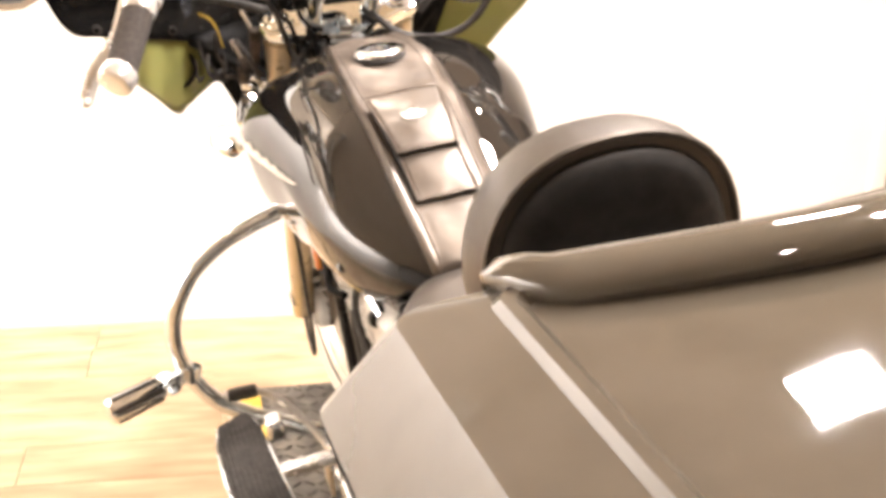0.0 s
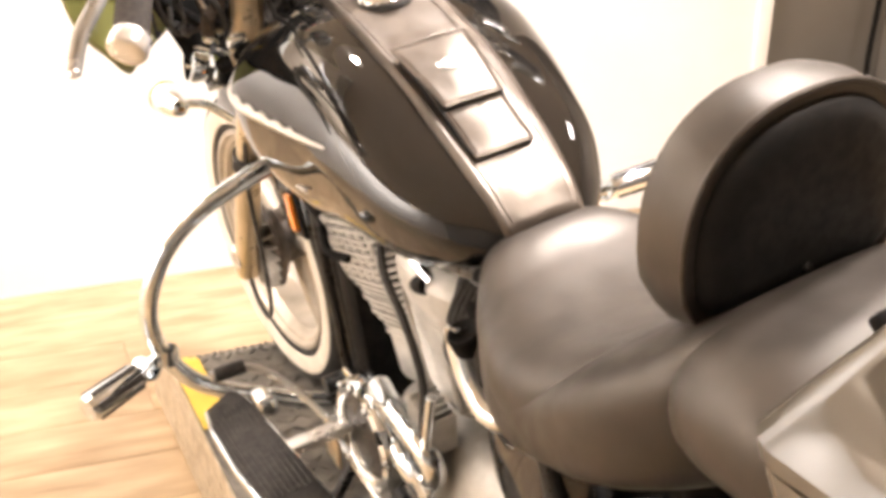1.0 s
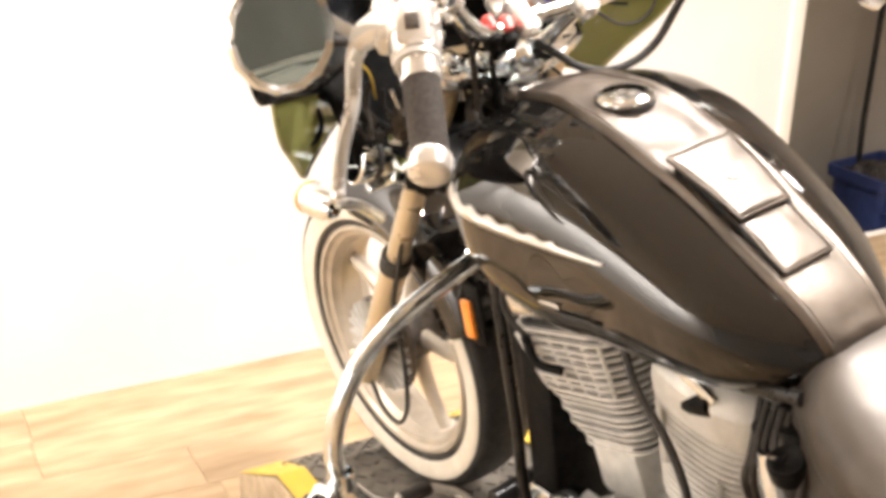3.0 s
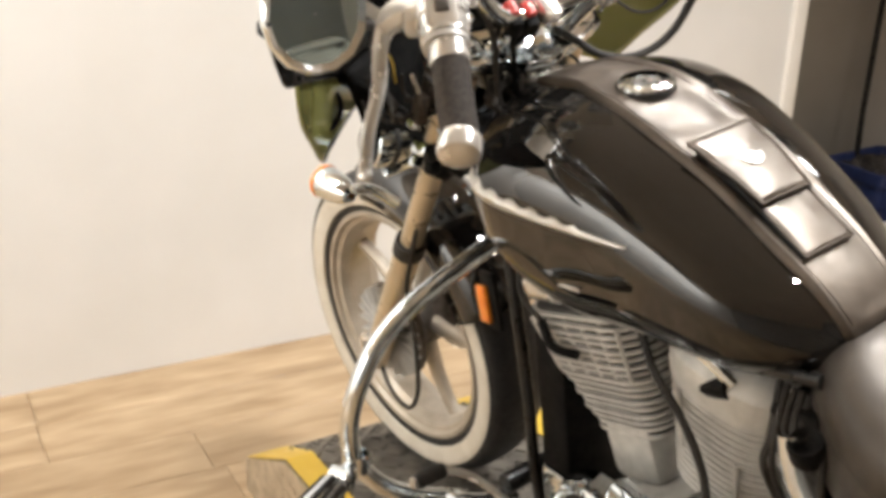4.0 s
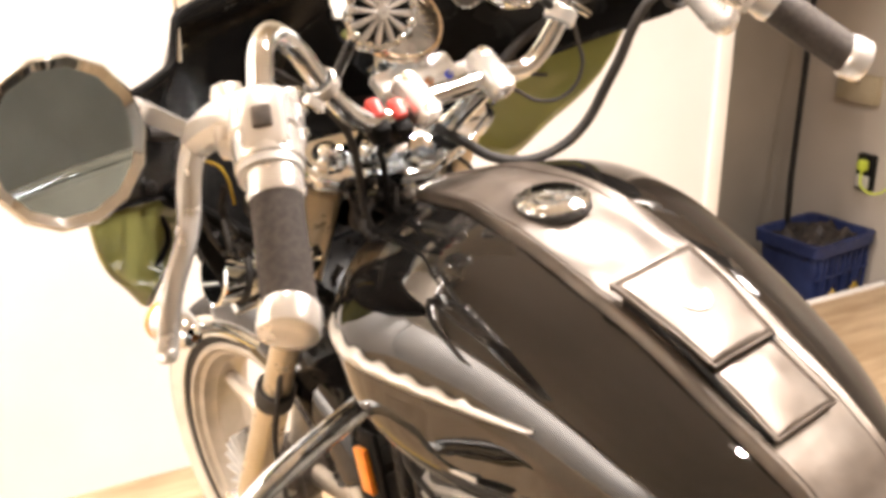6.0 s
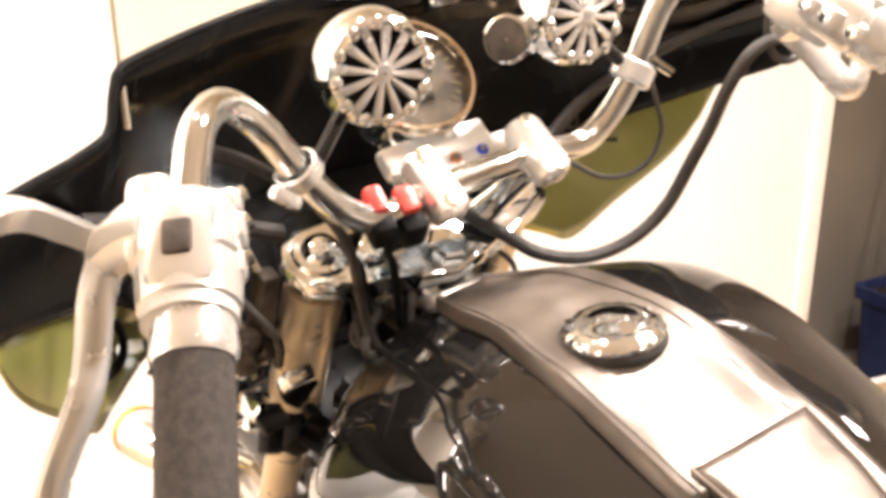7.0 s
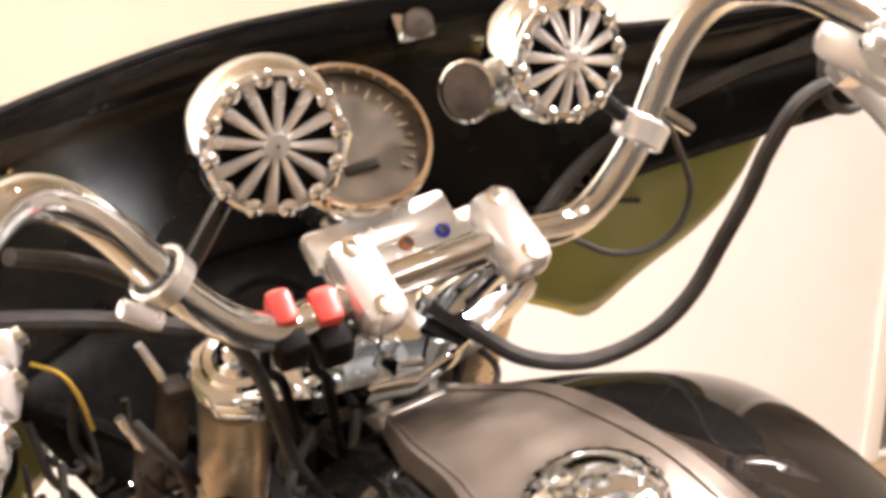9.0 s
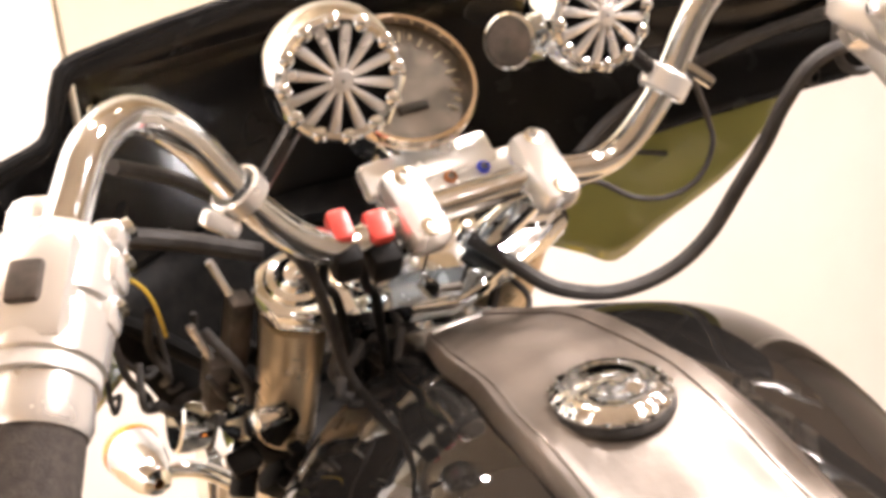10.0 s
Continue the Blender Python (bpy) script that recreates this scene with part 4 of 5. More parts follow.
        mir = part("mirror", lathe([(-0.032, 0.005), (-0.030, 0.032), (-0.020, 0.054), (-0.004, 0.0655), (0.002, 0.0685), (0.006, 0.0685), (0.010, 0.0655), (0.005, 0.0570)], mc, nrm, 14), CHROME, bar, "chrome mirror housing", sharp=50)
        part("mirror_stem", tube([pivot, Vector((s * 0.372, 0.120, 1.210)), Vector((s * 0.405, 0.112, 1.234)), Vector((s * 0.455, 0.06, 1.250)), mc - nrm * 0.026], (0.011, 0.014), 4, 5), SATIN, bar, "flat polished mirror stem")
        part("mirror_glass", lathe([(0.0045, 0.0580), (0.0055, 0.0580), (0.0056, 0.001)], mc, nrm, 32), MIRROR, bar, "mirror glass tinted blue for a cooler reflection")
        # bar clamps
        c = Vector((s * 0.056, 0.157, 1.128))
        t2 = Euler((radians(38), 0, 0)).to_matrix()
        part("bar_clamp", block(c + Vector((0, -0.004, 0.004)), (0.034, 0.066, 0.030), 0.009, t2), SATIN, bar, "polished handlebar clamp")
        for q in (-0.023, 0.023):
            o = c + t2 @ Vector((0, q, 0.018))
            part("clamp_bolt", lathe([(0, 0.0075), (0.004, 0.0075), (0.0045, 0.004), (0.002, 0.0035)], o, t2 @ Vector((0, 0, 1)), 12), WORN_CHROME, bar)
        part("riser", tube([c + Vector((0, 0.012, -0.012)), Vector((s * 0.056, 0.235, 1.060))], 0.018, 16, curve=False), CHROME, bar, "chrome handlebar riser")
        # speaker pods clamped to the bar
        sc = Vector((-0.109, 0.128, 1.251)) if s < 0 else Vector((0.115, 0.150, 1.242))
        ax = Vector((-0.15 if s < 0 else -0.03, -0.95, 0.02)).normalized()
        pod = part("speaker", lathe([(-0.062, 0.004), (-0.060, 0.018), (-0.052, 0.032), (-0.038, 0.043), (-0.020, 0.0475), (-0.010, 0.0465), (0.0, 0.0430), (0.004, 0.041)], sc, ax, 36), CHROME, bar, "chrome bullet speaker pod")
        part("cone", lathe([(0.001, 0.040), (-0.002, 0.038), (-0.003, 0.001)], sc, ax, 30), PLASTIC, bar, "black speaker mesh")
        s1 = ax.orthogonal().normalized()
        s2 = ax.cross(s1)
        bm = lathe([(0.0, 0.009), (0.008, 0.009), (0.011, 0.007), (0.012, 0.001)], sc, ax, 18)
        for k in range(12):
            a = 2 * math.pi * k / 12
            d1 = math.cos(a) * s1 + math.sin(a) * s2
            d2 = ax.cross(d1)
            rows = []
            for v in range(5):
                u = v / 4
                p = sc + d1 * (0.007 + 0.032 * u) + ax * (0.007 - 0.004 * u * u)
                rows.append([p + d2 * (0.0022 + 0.0024 * u) * math.cos(q) + ax * 0.003 * math.sin(q) for q in [math.pi * j / 4 for j in range(8)]])
            rings(bm, rows)
        part("speaker_grille", bm, SATIN, bar, "chrome spoked speaker grille")
        bm = lathe([(0.001, 0.0425), (0.005, 0.0425), (0.0075, 0.0395), (0.006, 0.0355), (0.001, 0.035)], sc, ax, 36)
        for k in range(12):
            a = 2 * math.pi * (k + 0.5) / 12
            d1 = math.cos(a) * s1 + math.sin(a) * s2
            lathe([(0.002, 0.0020), (0.007, 0.0056), (0.0095, 0.0028), (0.010, 0.0005)], sc + d1 * 0.0385, ax, 10, bm)
        part("speaker_rim", bm, CHROME, bar, "scalloped chrome rim")
        on_bar = Vector(line[4])
        part("speaker_bracket", tube([sc - ax * 0.03, (sc + on_bar) / 2 + Vector((0, 0.01, 0.0)), on_bar], 0.006, 10), FRAME_BLACK, bar)
        if s < 0:
            continue
        tdir = (Vector(line[5]) - Vector(line[3])).normalized()
        part("bracket_collar", lathe([(-0.010, 0.0185), (-0.008, 0.0205), (0.008, 0.0205), (0.010, 0.0185)], on_bar, tdir, 20), SATIN, bar)
        part("collar_screw", tube([on_bar + Vector((s * 0.012, -0.012, 0.012)), on_bar + Vector((s * 0.03, -0.02, -0.004))], 0.005, 8, curve=False), CHROME, bar)
    # cable clip on the left bar
    p, q = Vector(left[4]), Vector(left[5])
    d = (q - p).normalized()
    part("cable_clip", lathe([(-0.007, 0.016), (-0.006, 0.019), (0.006, 0.019), (0.007, 0.016)], p + d * 0.012, d, 18), SATIN, bar, "steel clip on the bar")
    part("clip_lug", block(p + d * 0.012 + Vector((-0.02, -0.012, -0.012)), (0.030, 0.010, 0.012), 0.003, Euler((0, 0.7, 0.3)).to_matrix()), SATIN, bar)


handlebars()


def dash():
    c = Vector((-0.009, 0.241, 1.202))
    ax = Vector((0.0, -0.70, 0.71)).normalized()
    g = part("speedometer", lathe([(-0.075, 0.012), (-0.07, 0.036), (-0.03, 0.050), (-0.006, 0.056)], c, ax, 40), CHROME, bike, "chrome speedometer pod")
    part("bezel", lathe([(-0.010, 0.056), (-0.004, 0.0605), (0.004, 0.0605), (0.007, 0.0585), (0.006, 0.0555), (-0.002, 0.055)], c, ax, 48), BEZEL, g, "polished chrome bezel")
    part("dial", lathe([(-0.006, 0.056), (-0.0055, 0.056), (-0.0054, 0.001)], c, ax, 40), DIAL, g, "dark dial face")
    s1 = Vector((1, 0, 0))
    s2 = ax.cross(s1)
    bm = bmesh.new()
    for k in range(25):
        a = radians(225 - 270 * k / 24)
        d = math.cos(a) * s1 + math.sin(a) * s2
        r0 = 0.040 if k % 2 == 0 else 0.044
        tube([c + d * r0 - ax * 0.0045, c + d * 0.049 - ax * 0.0045], 0.0008, 5, bm=bm, curve=False)
    part("dial_ticks", bm, BEIGE, g)
    d = (math.cos(radians(230)) * s1 + math.sin(radians(230)) * s2)
    part("needle", tube([c - d * 0.006 - ax * 0.003, c + d * 0.040 - ax * 0.003], (0.0016, 0.0007), 6, curve=False), BEIGE, g)
    part("counter", block(c - s2 * 0.022 - ax * 0.0045, (0.026, 0.008, 0.003), 0.001, Matrix((s1, s2, ax)).transposed()), PLASTIC, g)
    part("glass", lathe([(0.003, 0.0535), (0.0045, 0.035), (0.005, 0.001)], c, ax, 40), LENS, g, "clear dial glass")
    part("gauge_bracket", block(c - ax * 0.03 - s2 * 0.062, (0.115, 0.03, 0.018), 0.006, Matrix((s1, s2, ax)).transposed()), SATIN, g, "alloy bracket under the speedometer")
    # warning-light strip
    o = Vector((0.012, 0.208, 1.115))
    t = Euler((radians(40), 0, 0)).to_matrix()
    box = part("warning_strip", block(o, (0.135, 0.040, 0.030), 0.008, t), SATIN, bike, "alloy warning-light strip")
    for x, m in ((0.020, BLUE_DOT), (-0.010, BROWN_DOT), (-0.038, CREAM)):
        part("lamp", lathe([(0, 0.0055), (0.002, 0.0055), (0.003, 0.003)], o + t @ Vector((x, 0.004, 0.0152)), t @ Vector((0, 0, 1)), 14), m, box)
    # two red rocker buttons in a black holder
    for x, y, z, w in ((-0.116, 0.150, 1.139, 0.017), (-0.088, 0.148, 1.131, 0.019)):
        h = part("red_button", block((x, y, z), (w, 0.026, 0.016), 0.005, Euler((radians(40), 0, radians(-8))).to_matrix()), RED, bike, "red push button")
        part("holder", block((x, y + 0.002, z - 0.019), (w + 0.005, 0.038, 0.030), 0.006, Euler((radians(35), 0, radians(-8))).to_matrix()), PLASTIC, h, "black button holder")
    # small clock beside the speakers
    cc = Vector((0.052, 0.175, 1.231))
    cx = Vector((-0.80, -0.50, 0.25)).normalized()
    clk = part("clock", lathe([(-0.072, 0.006), (-0.066, 0.014), (-0.045, 0.019), (-0.004, 0.0205), (0.003, 0.0215), (0.005, 0.019)], cc, cx, 28), CHROME, bike, "small chrome clock")
    part("face", lathe([(0.002, 0.0185), (0.003, 0.0185), (0.0032, 0.001)], cc, cx, 24), DIAL, clk)
    # ignition and wiring bundle behind the yoke
    rng = random.Random(11)
    for k in range(14):
        x = rng.uniform(-0.10, 0.08)
        pts = [(x, 0.25 + rng.uniform(-0.03, 0.03), 1.0), (x + rng.uniform(-0.04, 0.04), 0.23 + rng.uniform(-0.02, 0.04), 0.97), (x * 0.6 + rng.uniform(-0.03, 0.03), 0.27 + rng.uniform(-0.04, 0.04), 0.93), (rng.uniform(-0.08, 0.08), 0.30, 0.82)]
        part("wire", tube(pts, rng.uniform(0.003, 0.0055), 7), RUBBER, bike)
    part("ignition", block((-0.03, 0.235, 0.935), (0.09, 0.07, 0.09), 0.018), PLASTIC, bike, "black ignition housing")


dash()


def fairing():
    """Handlebar fairing: black shell seen from inside, olive lower panels, clear screen."""
    def line(s):
        a = abs(s)
        x = math.copysign(0.53 * (a if a < 0.9 else 0.9 + (a - 0.9) * 0.7), s)
        y = 0.56 - 0.44 * a ** 1.67
        step = 1 / (1 + math.exp((a - 0.488) * 110))
        top = 1.205 + 0.02 * max(0, a - 0.6) / 0.4 + 0.050 * step
        low = 0.965 + 0.240 * max(0, a - 0.30) + 0.090 * max(0, (a - 0.85) / 0.11) ** 2
        top -= 0.015 * max(0, (a - 0.93) / 0.07) ** 2
        return x, y, top, min(low, top - 0.008)
    bm, rows = bmesh.new(), []
    N = 128
    for j in range(12):
        v = j / 11
        row = []
        for i in range(N + 1):
            s = -1 + 2 * i / N
            x, y, top, low = line(s)
            z = low + (top - low) * v
            bulge = 0.035 * math.sin(math.pi * v)
            lean = -0.13 * v * (1 - 0.55 * abs(s) ** 2) * min(1, (top - low) / 0.12)
            row.append((x, y + bulge + lean, z))
        rows.append(row)
    rings(bm, rows, closed=False, caps=False)
    shell = part("fairing", bm, FAIRING, bike, "black batwing fairing shell", sharp=60)
    shell.modifiers.new("thick", "SOLIDIFY").thickness = 0.006
    edge = []
    for i in range(N + 1):
        x, y, top, low = line(-1 + 2 * i / N)
        edge.append((x, y - 0.13 * (1 - 0.55 * abs(x / 0.53) ** 2) * min(1, (top - low) / 0.12) - 0.001, top))
    part("edge_trim", tube(edge, 0.0045, 8, curve=False), PLASTIC, shell, "rubber edge trim")
    for s in (-1, 1):
        rows = []
        lower = [(0.30, 0.940), (0.44, 0.913), (0.55, 0.888), (0.585, 0.878), (0.61, 0.888), (0.66, 0.930), (0.73, 0.985), (0.765, 1.03), (0.785, 1.085)]
        for j in range(9):
            v = j / 8
            row = []
            for i in range(34):
                a = 0.30 + 0.485 * i / 33
                x, y, top, low = line(a)
                zl = lerp_rows(lower, a)[0]
                z = low + 0.014 + (min(zl, low) - low - 0.014) * v
                row.append((s * x, y + 0.008 + 0.035 * (low - z) / 0.12, z))
            rows.append(row)
        ob = part("lower_panel", rings(bmesh.new(), rows, closed=False, caps=False), OLIVE, shell, "glossy olive lower panel", sharp=60)
        ob.modifiers.new("thick", "SOLIDIFY").thickness = 0.005
        for a, v in ((0.55, 0.4), (0.80, 0.7)):
            x, y, top, low = line(a)
            part("grommet", lathe([(0, 0.009), (0.004, 0.009), (0.005, 0.005)], (s * x, y - 0.012, low + (top - low) * 0.12), (0, -1, 0), 14), RUBBER, shell)
    # bracket lugs on the inside
    for x in (-0.22, 0.02, 0.2):
        s = x / 0.53
        _, y, top, low = line(s)
        part("screen_bolt", lathe([(0, 0.011), (0.008, 0.011), (0.012, 0.007), (0.022, 0.006)], (x, y - 0.075, top - 0.045), (0, -1, 0.2), 14), CHROME, shell)
    latch = part("screen_latch", block((0.140, 0.405, 1.228), (0.040, 0.022, 0.034), 0.006, Euler((radians(-20), 0, 0)).to_matrix()), CHROME, shell, "chrome screen latch")
    part("latch_knob", lathe([(0, 0.013), (0.010, 0.013), (0.014, 0.008), (0.015, 0.001)], (0.140, 0.395, 1.230), (0, -1, 0.2), 18), DIAL, shell)
    for s in (-1, 1):
        part("stay", tube([(s * 0.135, 0.42, 0.90), (s * 0.22, 0.44, 0.98), (s * 0.30, 0.42, 1.04)], 0.010, 10), PLASTIC, shell, "black fairing stay")
    # inner panel round the headlamp
    rows = []
    for j in range(7):
        v = j / 6
        row = []
        for i in range(21):
            u = -1 + i / 10
            x, y, top, low = line(u * (0.49 - 0.14 * v))
            row.append((x, y - 0.012 - 0.10 * v * (1 - u * u), 1.02 - 0.235 * v + 0.05 * u * u * v))
        rows.append(row)
    ob = part("inner_panel", rings(bmesh.new(), rows, closed=False, caps=False), PLASTIC, shell, "black inner fairing panel", sharp=60)
    ob.modifiers.new("thick", "SOLIDIFY").thickness = 0.005
    # windscreen
    rows = []
    for j in range(16):
        v = j / 15
        row = []
        for i in range(33):
            u = -1 + 2 * i / 32
            a = u * 0.45
            x, y, top, low = line(a)
            half = 1 - 0.12 * max(0, v - 0.75) / 0.25 * abs(u)
            row.append((x * half, y - 0.095 - 0.16 * v + 0.02 * math.sin(v * 3), 1.195 + 0.42 * v * (1 - 0.12 * u * u * v)))
        rows.append(row)
    ob = part("windscreen", rings(bmesh.new(), rows, closed=False, caps=False), ACRYLIC, shell, "clear curved windscreen", sharp=80)
    ob.visible_shadow = False
    ob.modifiers.new("thick", "SOLIDIFY").thickness = 0.004
    for k in (0, 32):
        part("screen_edge", tube([r[k] for r in rows], 0.0028, 6, curve=False), CREAM, shell)


fairing()


def rear_cylinder():
    """Barrel with rounded fins that wrap from its front to its side, under a smooth head."""
    foot, top = Vector((0.0, -0.215, 0.455)), Vector((0.0, -0.240, 0.650))
    ax = (top - foot).normalized()
    side = Vector((1, 0, 0))
    fore = ax.cross(side) * -1
    fore = fore if fore.y > 0 else -fore

    def oval(v, grow):
        hx, hy = 0.098 + 0.030 * v + grow, 0.104 + 0.018 * v + grow
        c = foot + (top - foot) * v
        return [c + side * (hx * math.copysign(abs(math.cos(a)) ** 0.72, math.cos(a))) + fore * (hy * math.copysign(abs(math.sin(a)) ** 0.72, math.sin(a))) for a in [2 * math.pi * k / 36 for k in range(36)]]
    core = part("rear_cylinder", rings(bmesh.new(), [oval(0.0, -0.028), oval(0.5, -0.026), oval(1.0, -0.024)]), CAST_SHADE, bike, "finned grey rear cylinder")
    n = 14
    for k in range(n):
        v0 = (k + 0.12) / n
        v1 = v0 + 0.48 / n
        part("fin", rings(bmesh.new(), [oval(v0, -0.002), oval(v0 * 0.8 + v1 * 0.2, 0.0), oval(v0 * 0.2 + v1 * 0.8, 0.0), oval(v1, -0.002)]), CAST, core)
    head = [oval(1.0, 0.001), oval(1.10, 0.002), oval(1.26, -0.004), oval(1.36, -0.022), oval(1.42, -0.055)]
    part("head", rings(bmesh.new(), head), CAST, core, "smooth grey cylinder head")
    for v0, v1, at in ((0.05, 0.62, -0.055), (0.40, 0.98, 0.052)):
        a, b = foot + (top - foot) * v0, foot + (top - foot) * v1
        part("fin_rib", tube([a + fore * at + side * -(0.094 + 0.030 * v0), b + fore * at + side * -(0.094 + 0.030 * v1)], 0.0045, 6, curve=False), CAST, core)


def engine():
    def cylinder(foot, top, name, n, wide, deep, label, taper):
        foot, top = Vector(foot), Vector(top)
        ax = (top - foot).normalized()
        sx = Vector((1, 0, 0))
        turn = Matrix((sx, ax.cross(sx), ax)).transposed()
        L = (top - foot).length
        def outline(g):
            hx, hy, r = wide * g / 2, deep * g / 2, 0.055 * g
            return [(cx + r * math.cos(radians(st + q * 18)), cy + r * math.sin(radians(st + q * 18))) for cx, cy, st in ((hx - r, hy - r, 0), (-hx + r, hy - r, 90), (-hx + r, -hy + r, 180), (hx - r, -hy + r, 270)) for q in range(6)]
        rows = []
        for v in (0.0, 0.25, 0.5, 0.85, 1.0):
            g = taper + (1 - taper) * min(v / 0.85, 1)
            rows.append([foot + ax * L * v + turn @ Vector((x, y, 0)) for x, y in outline(g - 0.075)])
        core = part(name, rings(bmesh.new(), rows), CAST_SHADE, bike, label)
        mesh_cache = {}
        for k in range(n):
            v = (k + 0.5) / n
            g = round((taper + (1 - taper) * min(v / 0.85, 1)) * 20) / 20
            if g not in mesh_cache:
                bm = bmesh.new()
                slab([(x, y, -0.002) for x, y in outline(g)], (0, 0, 1), 0.0044, 0.0012, bm=bm)
                ob = part("fin", bm, CAST, core)
                mesh_cache[g] = ob.data
            else:
                ob = new("fin", mesh_cache[g])
                ob.parent = core
            ob.matrix_basis = Matrix.Translation(foot + ax * L * v) @ turn.to_4x4()
        for j in range(6):
            off = (j - 2.5) * deep * 0.155
            line = []
            for v in (0.52, 0.93):
                g = taper + (1 - taper) * min(v / 0.85, 1)
                line.append(foot + ax * L * v + turn @ Vector((-wide * 0.480 * g, off * g, 0)))
            part("fin_rib", tube(line, 0.0042, 6, curve=False), CAST, core)
        part("head_cover", block(top + ax * 0.035, (wide * 0.97, deep * 0.88, 0.060), 0.022, turn, segs=3), SATIN, core, "bright cylinder head cover")
        for q in (-0.3, 0.3):
            part("head_bolt", lathe([(0, 0.009), (0.010, 0.009), (0.012, 0.006)], top + ax * 0.035 + turn @ Vector((-wide * 0.40, deep * q, 0)), (-1, 0, 0), 12), CHROME, core)
        part("base", block(foot - ax * 0.03, (wide * 0.60, deep * 0.42, 0.11), 0.02, turn, segs=2), CAST, core)
        return core
    cylinder((0.0, -0.012, 0.446), (0.0, 0.060, 0.668), "front_cylinder", 17, 0.240, 0.275, "finned grey front cylinder", 0.58)
    rear_cylinder()
    part("crankcase", loaf([(-0.42, 0.10, 0.38, 0.16, 0), (-0.38, 0.125, 0.41, 0.13, 0), (-0.18, 0.14, 0.41, 0.12, 0), (-0.05, 0.125, 0.37, 0.13, 0), (0.02, 0.08, 0.33, 0.17, 0)], power=4), CAST, bike, "cast grey crankcase", sharp=60)
    cov = part("alternator_cover", lathe([(0, 0.105), (0.03, 0.104), (0.045, 0.098), (0.050, 0.088), (0.046, 0.080), (0.040, 0.076)], (-0.135, -0.035, 0.305), (-1, 0, 0.05), 48), CHROME, bike, "round chrome engine cover")
    part("cover_inset", lathe([(0.036, 0.077), (0.038, 0.077), (0.040, 0.060), (0.042, 0.001)], (-0.135, -0.035, 0.305), (-1, 0, 0.05), 40), FRAME_BLACK, cov, "dark inset of the cover")
    for k in range(6):
        a = 2 * math.pi * k / 6
        part("bolt", lathe([(0, 0.007), (0.006, 0.007), (0.008, 0.004)], (-0.180, -0.035 + 0.096 * math.cos(a), 0.305 + 0.096 * math.sin(a)), (-1, 0, 0.05), 10), CHROME, cov)
    loop = [(-0.150, -0.085, 0.425), (-0.160, -0.140, 0.428), (-0.165, -0.205, 0.428), (-0.165, -0.260, 0.418), (-0.160, -0.280, 0.385), (-0.158, -0.255, 0.345), (-0.156, -0.205, 0.312), (-0.152, -0.145, 0.315), (-0.15, -0.100, 0.350), (-0.150, -0.080, 0.395)]
    c2 = part("drive_cover", tube(loop + loop[:1], 0.021, 12), CHROME, bike, "chrome drive cover with a raised rim")
    part("cover_inset", slab([(-0.145, y, z) for _, y, z in loop], (-1, 0, 0), 0.006, 0.001), FRAME_BLACK, c2, "dark face of the cover")
    # frame
    fr = part("frame", tube([(-0.11, 0.17, 0.18), (-0.115, 0.10, 0.135), (-0.12, -0.1, 0.13), (-0.12, -0.45, 0.17), (-0.13, -0.6, 0.45), (-0.11, -0.5, 0.72)], 0.017, 12), FRAME_BLACK, bike, "black tubular frame")
    part("frame_tube", tube([(0.11, 0.17, 0.18), (0.115, 0.10, 0.135), (0.12, -0.1, 0.13), (0.12, -0.45, 0.17), (0.13, -0.6, 0.45), (0.11, -0.5, 0.72)], 0.017, 12), FRAME_BLACK, fr)
    part("frame_tube", tube([(0, 0.30, 0.83), (0, 0.1, 0.76), (0, -0.3, 0.74), (0, -0.6, 0.68)], 0.024, 12), FRAME_BLACK, fr)
    part("frame_tube", tube([(-0.10, -0.27, 0.725), (-0.11, -0.33, 0.750), (-0.112, -0.42, 0.775)], 0.010, 10), FRAME_BLACK, fr)
    part("cross_tube", tube([(-0.14, 0.24, 0.235), (0.14, 0.24, 0.235)], 0.020, 12, curve=False), FRAME_BLACK, fr)
    part("engine_shield", block((0, 0.150, 0.40), (0.19, 0.08, 0.36), 0.02), PLASTIC, bike, "black shield in front of the engine")
    for s in (-1, 1):
        dt = part("downtube", tube([(s * 0.05, 0.290, 0.80), (s * 0.085, 0.245, 0.66), (s * 0.10, 0.212, 0.54), (s * 0.10, 0.202, 0.40), (s * 0.10, 0.200, 0.28), (s * 0.11, 0.17, 0.18)], 0.0110, 14), FRAME_BLACK, bike, "black frame downtube")
        part("reflector_bracket", block((s * 0.112, 0.272, 0.600), (0.008, 0.040, 0.11), 0.003, Euler((radians(-8), 0, 0)).to_matrix()), PLASTIC, dt)
        part("reflector", block((s * 0.120, 0.284, 0.592), (0.010, 0.026, 0.070), 0.003, Euler((radians(-8), 0, 0)).to_matrix()), ORANGE, dt, "orange side reflector")
    part("lower_tube", tube([(-0.05, 0.245, 0.20), (-0.05, 0.14, 0.30)], 0.024, 14, curve=False), FRAME_BLACK, bike, "thick black lower tube")
    # chrome side panel trim, horn, cables
    part("side_trim", tube([(-0.143, -0.402, 0.705), (-0.148, -0.414, 0.662), (-0.150, -0.440, 0.622), (-0.146, -0.480, 0.600), (-0.115, -0.530, 0.610)], 0.020, 14), CHROME, bike, "curved chrome side trim")
